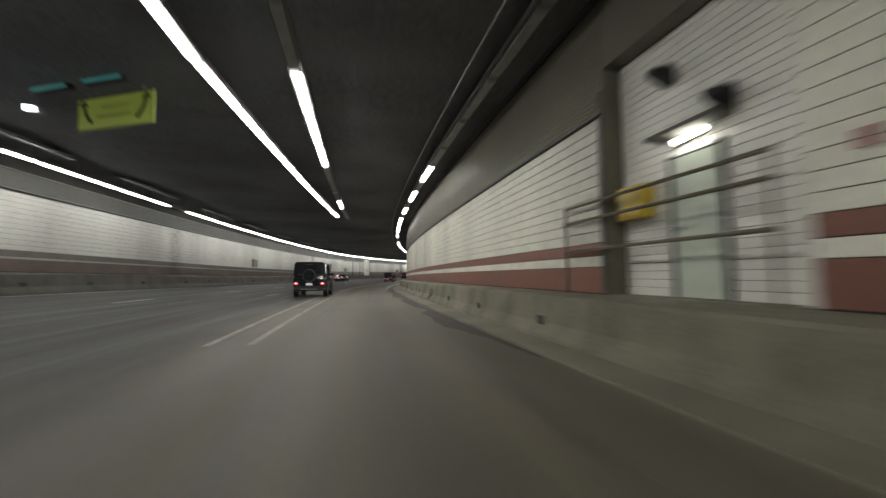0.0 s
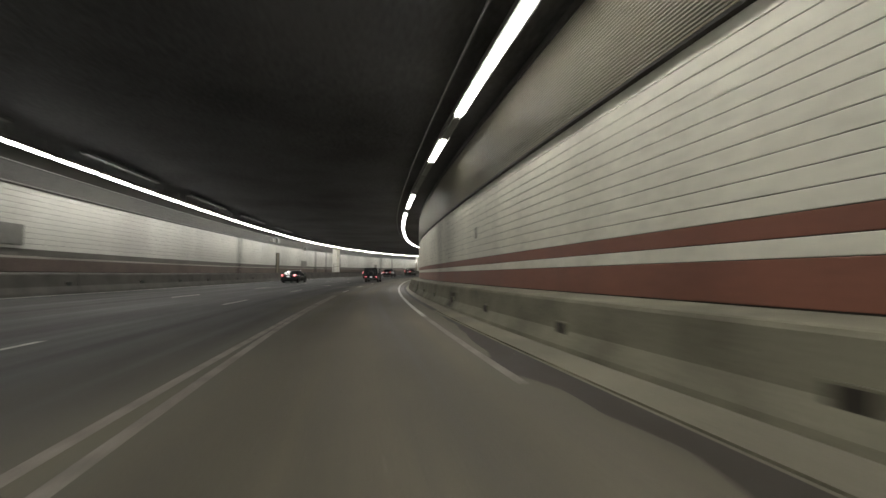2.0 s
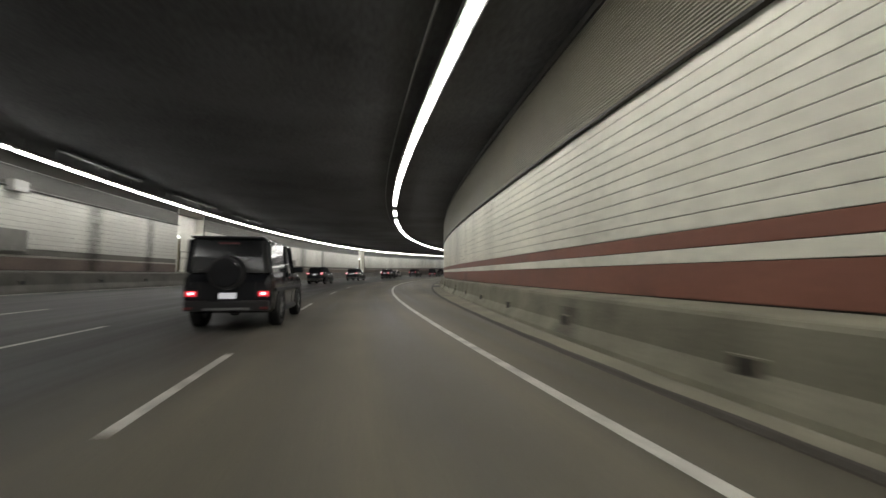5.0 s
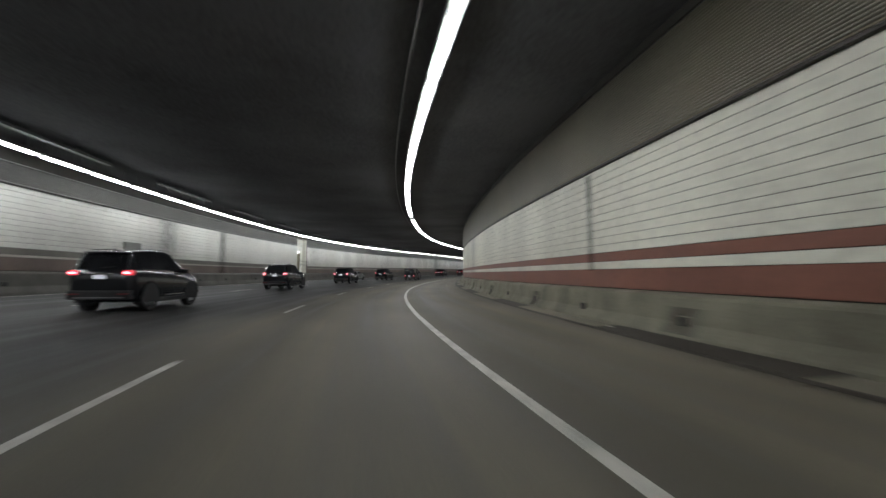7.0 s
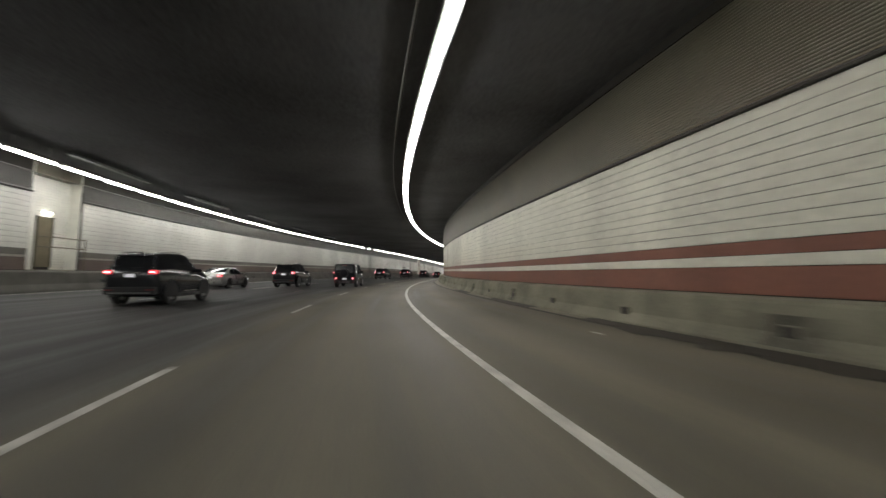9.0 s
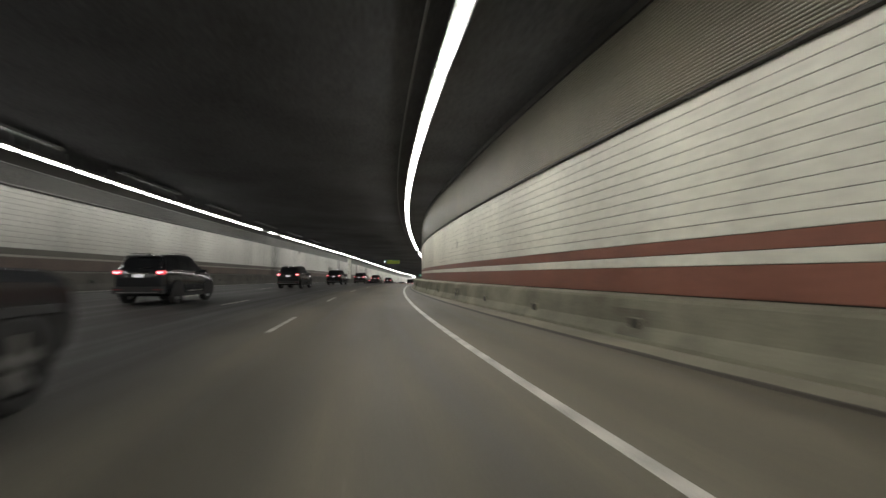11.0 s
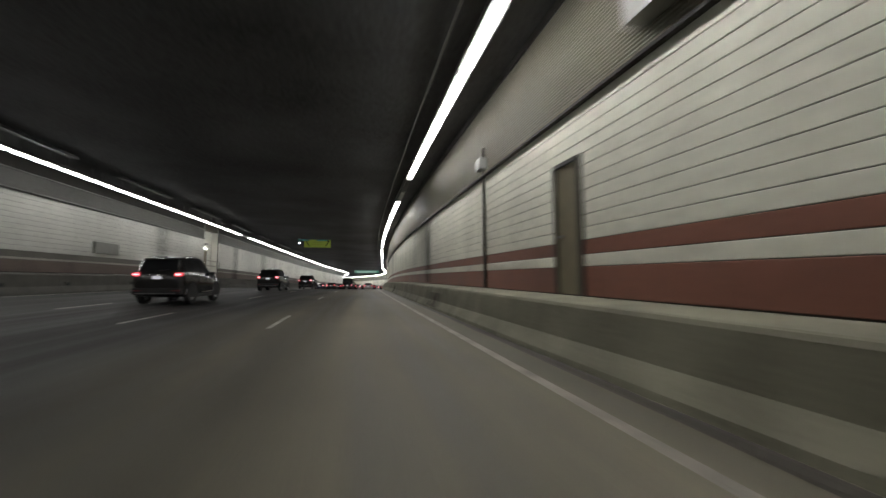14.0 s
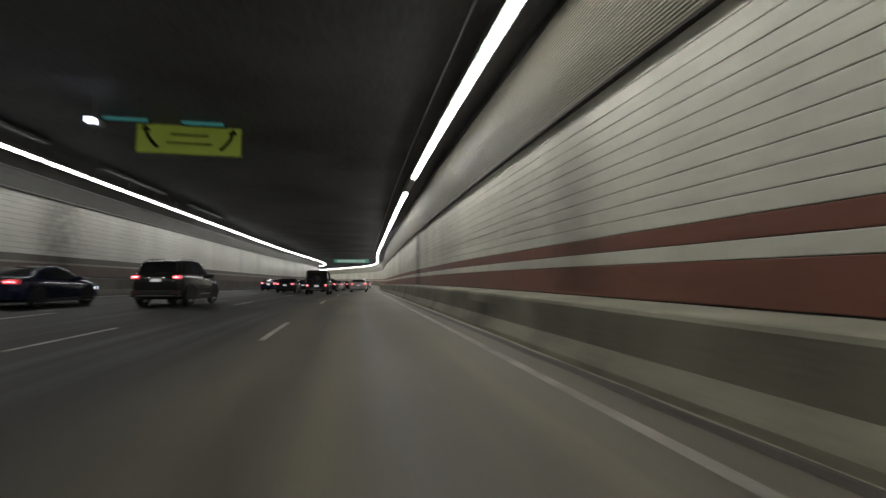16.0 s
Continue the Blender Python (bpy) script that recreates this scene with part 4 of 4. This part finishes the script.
        part("door_strip", boxed(*sorted((sx * w * 0.99, sx * w * 1.008)), -0.25 * L, 0.2 * L, belt - 0.26, belt - 0.235), CHROME if rails else paint, root)
        if rails:
            part("roof_rail", boxed(*sorted((sx * w * 0.62, sx * w * 0.66)), roof[0] * L + 0.25, roof[1] * L - 0.2, H + 0.005, H + 0.045, bevel=0.012), CHROME, root, "bright roof rail")
    part("rear_bumper", boxed(-w * 0.92, w * 0.92, -0.515 * L, -0.47 * L, clear + 0.06, clear + 0.28, bevel=0.05), PLASTIC, root)
    part("front_bumper", boxed(-w * 0.84, w * 0.84, 0.47 * L, 0.51 * L, clear + 0.05, clear + 0.26, bevel=0.05), PLASTIC, root)
    part("number_plate", boxed(-0.17, 0.17, -0.5 * L - 0.028, -0.5 * L - 0.01, belt - 0.34 if not boxy else clear + 0.32, belt - 0.22 if not boxy else clear + 0.44), PLATE, root, "pale lit number plate")
    part("brake_light", boxed(-0.2, 0.2, tail * L * 0.5 + roof[0] * L * 0.5 - 0.03, tail * L * 0.5 + roof[0] * L * 0.5 - 0.01, H - 0.14, H - 0.11), DIMRED, root, "thin dark red brake light")
    if boxy:
        yb = -0.5 * L
        part("rear_glass_frame", boxed(-w * 0.66, w * 0.66, yb - 0.004, yb + 0.03, belt + 0.0, belt + 0.06, bevel=0.01), PLASTIC, root)
        for x in (-w * 0.6, w * 0.6):
            part("rear_door_gap", boxed(x - 0.006, x + 0.006, yb - 0.006, yb + 0.01, clear + 0.32, belt - 0.2), BLACK, root)
        part("bumper_step", boxed(-w * 0.5, w * 0.5, -0.52 * L, -0.5 * L, clear + 0.08, clear + 0.13, bevel=0.01), STEEL, root, "worn metal bumper step")
        part("roof_lip", boxed(-w * 0.78, w * 0.78, yb - 0.07, yb + 0.12, H - 0.03, H + 0.02, bevel=0.02), paint, root)
        part("wiper", tube(bmesh.new(), (0.05, yb + 0.0, belt + 0.08), (w * 0.5, yb + 0.02, belt + 0.3), 0.012, 5), PLASTIC, root)
        for sx in (-1, 1):
            part("side_strip", boxed(*sorted((sx * w * 0.99, sx * (w + 0.02))), -0.44 * L, 0.42 * L, belt - 0.42, belt - 0.34, bevel=0.01), PLASTIC, root)
            part("drip_rail", boxed(*sorted((sx * w * 0.83, sx * w * 0.87)), roof[0] * L, roof[1] * L, H - 0.07, H - 0.045, bevel=0.008), CHROME, root, "thin bright drip rail")
            part("reflector", boxed(*sorted((sx * w * 0.72, sx * w * 0.9)), yb - 0.075, yb - 0.068, clear + 0.1, clear + 0.15), DIMRED, root)
            for y in (-0.2, 0.06):
                part("door_gap", boxed(*sorted((sx * (w - 0.02), sx * (w + 0.003))), y * L - 0.005, y * L + 0.005, clear + 0.1, belt - 0.06), BLACK, root)
                part("door_handle", boxed(*sorted((sx * w, sx * (w + 0.025))), y * L + 0.06, y * L + 0.22, belt - 0.2, belt - 0.16, bevel=0.008), PLASTIC, root)
    if spare:
        ring_ = bmesh.new()
        bmesh.ops.create_cone(ring_, segments=24, radius1=0.3, radius2=0.28, depth=0.03, cap_ends=True, matrix=Matrix.Translation((0, -0.5 * L - 0.24, belt - 0.02)) @ Matrix.Rotation(math.pi / 2, 4, "X"))
        part("spare_cover_plate", ring_, paint, root, "glossy cover plate")
        bm = bmesh.new()
        bmesh.ops.create_cone(bm, segments=24, radius1=0.36, radius2=0.34, depth=0.22, cap_ends=True, matrix=Matrix.Translation((0, -0.5 * L - 0.12, belt - 0.02)) @ Matrix.Rotation(math.pi / 2, 4, "X"))
        part("spare_wheel_cover", bm, PLASTIC, root, "round black spare wheel cover")
    for x in (-w + 0.09, w - 0.09):
        for y in (-0.29 * L, 0.31 * L):
            wheel(root, x, y, r, 0.24)
            sx = 1 if x > 0 else -1
            bm = bmesh.new()
            bmesh.ops.create_cone(bm, segments=28, radius1=r + 0.09, radius2=r + 0.075, depth=0.05, cap_ends=True, matrix=Matrix.Translation((sx * (w - 0.02), y, r + 0.01)) @ Matrix.Rotation(sx * math.pi / 2, 4, "Y"))
            bmesh.ops.bisect_plane(bm, geom=bm.verts[:] + bm.edges[:] + bm.faces[:], plane_co=(0, 0, clear), plane_no=(0, 0, -1), clear_outer=True)
            part("wheel_arch", bm, RUBBER, root, "black wheel arch")
    return tagged(root, label, category)


def rounded_car(name, L, W, top, belt_line, widths, panes, rear, front, lamp, paint, label, rails=False):
    """A smooth car body, +y ahead: top, belt_line and widths are (share of length, value) knots; panes, rear and front are stretches of glass."""
    root = empty(name)
    r = 0.4 if rails else 0.33
    clear = 0.3 if rails else 0.2
    kn = lambda knots, y: float(np.interp(y, [k[0] for k in knots], [k[1] for k in knots]))
    zt = lambda y: kn(top, y)
    zb = lambda y: min(kn(belt_line, y), zt(y) - 0.05)
    zl = lambda y: clear + 0.16 * max(0.0, abs(y) - 0.42) / 0.08
    hw = lambda y: W / 2 * kn(widths, y)
    tt = lambda y: 0.92 - 0.2 * min(1.0, max(0.0, (zt(y) - zb(y)) / 0.5))

    def side(y, z):
        u = min(1.0, max(0.0, (z - zb(y)) / max(0.02, zt(y) - 0.03 - zb(y))))
        return hw(y) * (0.955 + (tt(y) - 0.955) * u ** 1.25)
    ys = sorted({round(k[0], 4) for k in top} | {round(-0.5 + 0.04 * i, 4) for i in range(26)})
    rings = []
    for y in ys:
        a, b, t, lo = hw(y), zb(y), zt(y), zl(y)
        half = [(a * 0.86, lo), (a * 0.97, lo + 0.09), (a, lo + 0.5 * (b - lo)), (a * 0.992, b - 0.1), (a * 0.955, b)]
        half += [(side(y, b + (t - 0.03 - b) * u), b + (t - 0.03 - b) * u) for u in (0.35, 0.7, 1.0)] + [(a * tt(y) * 0.9, t - 0.008), (a * tt(y) * 0.45, t)]
        rings.append([(x, y * L, z) for x, z in half] + [(-x, y * L, z) for x, z in half[::-1]])
    bm = loft(bmesh.new(), rings)
    bmesh.ops.recalc_face_normals(bm, faces=bm.faces[:])
    for f in bm.faces:
        f.smooth = len(f.verts) == 4
    part("body", bm, paint, root)

    def sheet(name, points, label=""):
        bm = bmesh.new()
        vs = [[bm.verts.new(p) for p in row] for row in points]
        for a, b in zip(vs, vs[1:]):
            for i in range(len(a) - 1):
                bm.faces.new((a[i], a[i + 1], b[i + 1], b[i])).smooth = True
        bmesh.ops.recalc_face_normals(bm, faces=bm.faces[:])
        part(name, bm, GLASS, root, label)
    for sx in (-1, 1):
        for y0, y1 in panes:
            rows = []
            for i in range(7):
                y = y0 + (y1 - y0) * i / 6
                z0, z1 = zb(y) + 0.035, max(zb(y) + 0.05, zt(y) - 0.1)
                rows.append([(sx * (side(y, z0 + (z1 - z0) * j / 3) + 0.007), y * L, z0 + (z1 - z0) * j / 3) for j in range(4)])
            sheet("side_window", rows, "dark tinted window")
        bm = bmesh.new()
        for i in range(12):
            y0, y1 = (panes[0][0] + (panes[-1][1] - panes[0][0]) * q / 12 for q in (i, i + 1))
            p = [Vector((sx * (side(y, zb(y) + 0.02) + 0.012), y * L, zb(y) + 0.02)) for y in (y0, y1)]
            tube(bm, p[0], p[1], 0.011, 5)
        part("belt_trim", bm, CHROME if rails else paint, root, "thin bright trim" if rails else "")
        part("mirror", boxed(*sorted((sx * hw(0.14) * 0.95, sx * (hw(0.14) + 0.17))), 0.13 * L, 0.16 * L, zb(0.14) + 0.03, zb(0.14) + 0.17, bevel=0.03), paint, root)
        x0, x1 = sorted((sx * hw(-0.49) * (0.75 if rails else 0.66), sx * hw(-0.47) * 0.985))
        tail_lamp = part("tail_lamp", boxed(x0, x1, -0.502 * L, -0.462 * L, lamp + 0.0, lamp + 0.15, bevel=0.035), TAIL, root, "red tail lamp")
        for q in (0.3, 0.66):
            c = x0 + (x1 - x0) * q
            part("lamp_core", boxed(c - 0.036, c + 0.036, -0.504 * L, -0.5018 * L, lamp + 0.045, lamp + 0.1, bevel=0.004), TAILHOT, tail_lamp, "glowing red core")
        x0, x1 = sorted((sx * hw(0.47) * 0.62, sx * hw(0.47) * 0.97))
        part("head_lamp", boxed(x0, x1, 0.455 * L, 0.489 * L, zt(0.47) - 0.2, zt(0.47) - 0.08, bevel=0.025), HEAD, root, "white lit head lamp")
        part("sill", boxed(*sorted((sx * W * 0.44, sx * W * 0.497)), -0.2 * L, 0.22 * L, clear - 0.03, clear + 0.1, bevel=0.02), PLASTIC, root)
        for y in (-0.13, 0.05):
            part("door_handle", boxed(*sorted((sx * hw(y) * 0.99, sx * (hw(y) + 0.02))), y * L - 0.1, y * L + 0.1, zb(y) - 0.15, zb(y) - 0.12, bevel=0.008), CHROME if rails else paint, root)
            part("door_gap", boxed(*sorted((sx * (hw(y) - 0.03), sx * (hw(y) + 0.002))), (y - 0.04) * L - 0.004, (y - 0.04) * L + 0.004, clear + 0.15, zb(y) - 0.1), BLACK, root)
        if rails:
            for y0, y1 in ((-0.36, -0.2), (-0.2, -0.03)):
                part("roof_rail", tube(bmesh.new(), (sx * hw(y0) * 0.66, y0 * L, zt(y0) + 0.03), (sx * hw(y1) * 0.66, y1 * L, zt(y1) + 0.03), 0.016, 6), CHROME, root, "bright roof rail")
    for nm, (y0, y1), dy in (("rear_window", rear, -0.012), ("windscreen", front, 0.012)):
        rows = [[(hw(y) * tt(y) * 0.88 * q, y * L + dy, zt(y) + 0.008 - 0.006 * abs(q)) for q in (-1, -0.5, 0, 0.5, 1)] for y in (y0 + (y1 - y0) * i / 4 for i in range(5))]
        sheet(nm, rows, "dark tinted window")
    part("rear_bumper", boxed(-hw(-0.48) * 0.98, hw(-0.48) * 0.98, -0.512 * L, -0.46 * L, clear + 0.1, clear + 0.36, bevel=0.06), PLASTIC if rails else paint, root)
    part("front_bumper", boxed(-hw(0.48) * 0.98, hw(0.48) * 0.98, 0.45 * L, 0.508 * L, clear + 0.08, clear + 0.32, bevel=0.06), PLASTIC, root)
    part("number_plate", boxed(-0.16, 0.16, -0.5 * L - 0.03, -0.5 * L - 0.012, lamp - 0.1, lamp + 0.01), PLATE, root, "pale number plate")
    y = rear[1] + 0.012
    part("brake_light", boxed(-0.18, 0.18, y * L - 0.06, y * L - 0.02, zt(y) - 0.005, zt(y) + 0.02), DIMRED, root, "thin red brake light")
    for x in (-W / 2 + 0.115, W / 2 - 0.115):
        for y in (-0.295 * L, 0.3 * L):
            wheel(root, x, y, r, 0.23)
            sx = 1 if x > 0 else -1
            bm = bmesh.new()
            bmesh.ops.create_cone(bm, segments=28, radius1=r + 0.08, radius2=r + 0.07, depth=0.05, cap_ends=True, matrix=Matrix.Translation((sx * (W / 2 - 0.022), y, r + 0.01)) @ Matrix.Rotation(sx * math.pi / 2, 4, "Y"))
            bmesh.ops.bisect_plane(bm, geom=bm.verts[:] + bm.edges[:] + bm.faces[:], plane_co=(0, 0, clear - 0.02), plane_no=(0, 0, -1), clear_outer=True)
            part("wheel_arch", bm, RUBBER, root, "black wheel arch")
            bm, q = bmesh.new(), r + 0.1
            arc = [Vector((sx * (W / 2 - 0.004), y + q * math.cos(k), r + q * math.sin(k))) for k in np.linspace(0.12, math.pi - 0.12, 13)]
            rings = []
            for k, c in zip(np.linspace(0.12, math.pi - 0.12, 13), arc):
                out = Vector((0, math.cos(k), math.sin(k)))
                rings.append([c + out * 0.022 * math.cos(a) + Vector((0.022 * math.sin(a), 0, 0)) for a in np.linspace(0, 2 * math.pi, 6, endpoint=False)])
            loft(bm, rings)
            part("arch_lip", bm, paint, root, "glossy wheel arch lip")
    if rails:
        for sx in (-1, 1):
            part("rocker_strip", boxed(*sorted((sx * W * 0.497, sx * W * 0.506)), -0.1 * L, 0.16 * L, clear + 0.16, clear + 0.19, bevel=0.004), CHROME, root, "bright rocker strip")
            part("rear_reflector", boxed(*sorted((sx * W * 0.28, sx * W * 0.43)), -0.514 * L, -0.508 * L, clear + 0.24, clear + 0.28), DIMRED, root, "dark red reflector")
            # chrome tube added in place of a glint on the rear pillar
            part("pillar_glint", tube(bmesh.new(), (sx * hw(-0.47) * 0.8, -0.479 * L, 1.3), (sx * hw(-0.43) * 0.7, -0.434 * L, 1.74), 0.014, 6), CHROME, root, "chrome tube standing for the glint on the rear pillar")
        part("roof_antenna", loft(bmesh.new(), [[(-0.03, -0.33 * L, zt(-0.33)), (0.03, -0.33 * L, zt(-0.33)), (0.03, -0.36 * L, zt(-0.36)), (-0.03, -0.36 * L, zt(-0.36))], [(-0.008, -0.352 * L, zt(-0.35) + 0.07), (0.008, -0.352 * L, zt(-0.35) + 0.07), (0.008, -0.36 * L, zt(-0.36) + 0.07), (-0.008, -0.36 * L, zt(-0.36) + 0.07)]]), paint, root)
        part("spoiler", boxed(-hw(-0.42) * 0.62, hw(-0.42) * 0.62, -0.452 * L, -0.415 * L, 1.76, 1.8, bevel=0.015), paint, root)
        part("tailgate_trim", boxed(-0.36, 0.36, -0.507 * L, -0.497 * L, lamp + 0.03, lamp + 0.06, bevel=0.006), CHROME, root, "bright tailgate trim")
        part("bumper_trim", boxed(-hw(-0.48) * 0.8, hw(-0.48) * 0.8, -0.518 * L, -0.511 * L, clear + 0.14, clear + 0.17, bevel=0.003), STEEL, root, "dull metal bumper trim")
        part("rear_wiper", tube(bmesh.new(), (0.0, -0.487 * L - 0.02, 1.31), (0.34, -0.478 * L - 0.02, 1.36), 0.01, 5), PLASTIC, root)
    return tagged(root, label, "car")


SUV_TOP = ((-0.5, 0.98), (-0.495, 1.17), (-0.475, 1.32), (-0.44, 1.63), (-0.425, 1.75), (-0.405, 1.81), (-0.35, 1.85), (-0.2, 1.89), (-0.02, 1.89), (0.04, 1.85), (0.08, 1.78), (0.16, 1.53), (0.235, 1.28), (0.26, 1.24), (0.36, 1.18), (0.44, 1.08), (0.485, 0.92), (0.5, 0.75))
SUV_BELT = ((-0.5, 0.96), (-0.48, 1.2), (-0.3, 1.25), (0.0, 1.19), (0.2, 1.12), (0.44, 0.96), (0.5, 0.65))
SEDAN_TOP = ((-0.5, 0.78), (-0.495, 0.92), (-0.47, 1.0), (-0.37, 1.05), (-0.33, 1.08), (-0.26, 1.25), (-0.18, 1.39), (-0.1, 1.44), (0.0, 1.45), (0.05, 1.42), (0.13, 1.24), (0.22, 1.02), (0.28, 0.97), (0.42, 0.87), (0.48, 0.74), (0.5, 0.6))
SEDAN_BELT = ((-0.5, 0.74), (-0.48, 0.92), (-0.3, 0.97), (0.2, 0.9), (0.42, 0.78), (0.5, 0.5))
WIDTHS = ((-0.5, 0.8), (-0.485, 0.9), (-0.43, 0.97), (-0.3, 1.0), (0.2, 1.0), (0.36, 0.98), (0.44, 0.92), (0.485, 0.8), (0.5, 0.68))
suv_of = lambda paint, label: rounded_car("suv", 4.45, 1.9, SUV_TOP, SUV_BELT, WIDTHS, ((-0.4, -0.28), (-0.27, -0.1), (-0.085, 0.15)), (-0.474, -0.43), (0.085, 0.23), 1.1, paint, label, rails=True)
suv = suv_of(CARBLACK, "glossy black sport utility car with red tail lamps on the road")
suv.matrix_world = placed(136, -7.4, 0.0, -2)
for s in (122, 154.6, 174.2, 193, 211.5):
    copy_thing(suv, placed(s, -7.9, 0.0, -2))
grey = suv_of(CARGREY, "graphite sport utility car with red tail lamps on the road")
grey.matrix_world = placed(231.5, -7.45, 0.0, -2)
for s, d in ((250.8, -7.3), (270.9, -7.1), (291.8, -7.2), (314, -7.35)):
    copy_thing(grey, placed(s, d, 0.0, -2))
off_roader = car("off_road_car", 4.5, 1.82, 1.95, 1.22, 0.2, -0.495, (-0.485, 0.12), CARBLACK, "boxy black off-road car with a spare wheel and red tail lamps", "car", boxy=True, spare=True)
off_roader.matrix_world = placed(97.5, -2.6, 0.0)
for s, d in ((28, -2.7), (195, -3.6), (332, -3.2)):
    copy_thing(off_roader, placed(s, d, 0.0))
sedans = {"black": (CARBLACK, "glossy black"), "silver": (CARSILVER, "dull silver"), "navy": (CARBLUE, "navy blue")}
first = {}
for nm, s, d in (("black", 89, -10.8), ("silver", 188, -11.2), ("navy", 311.5, -11.2),
                 ("black", 352, -7.0), ("silver", 344, -0.1), ("black", 347, -3.5), ("navy", 362, 0.0), ("black", 340, -7.0), ("silver", 366, -7.0), ("black", 361, -3.4), ("silver", 358, -3.4), ("navy", 349, -10.4), ("black", 372, -3.4), ("silver", 383, 0.1), ("black", 396, -7.0), ("navy", 404, -3.4), ("black", 412, 0.1), ("silver", 424, -3.4), ("black", 430, -7.0)):
    if nm in first:
        copy_thing(first[nm], placed(s, d, 0.0))
    else:
        first[nm] = rounded_car("sedan", 4.7, 1.84, SEDAN_TOP, SEDAN_BELT, WIDTHS, ((-0.24, -0.08), (-0.065, 0.14)), (-0.325, -0.19), (0.06, 0.215), 0.8, sedans[nm][0], sedans[nm][1] + " saloon car with lit red tail lamps on the road")
        first[nm].matrix_world = placed(s, d, 0.0)
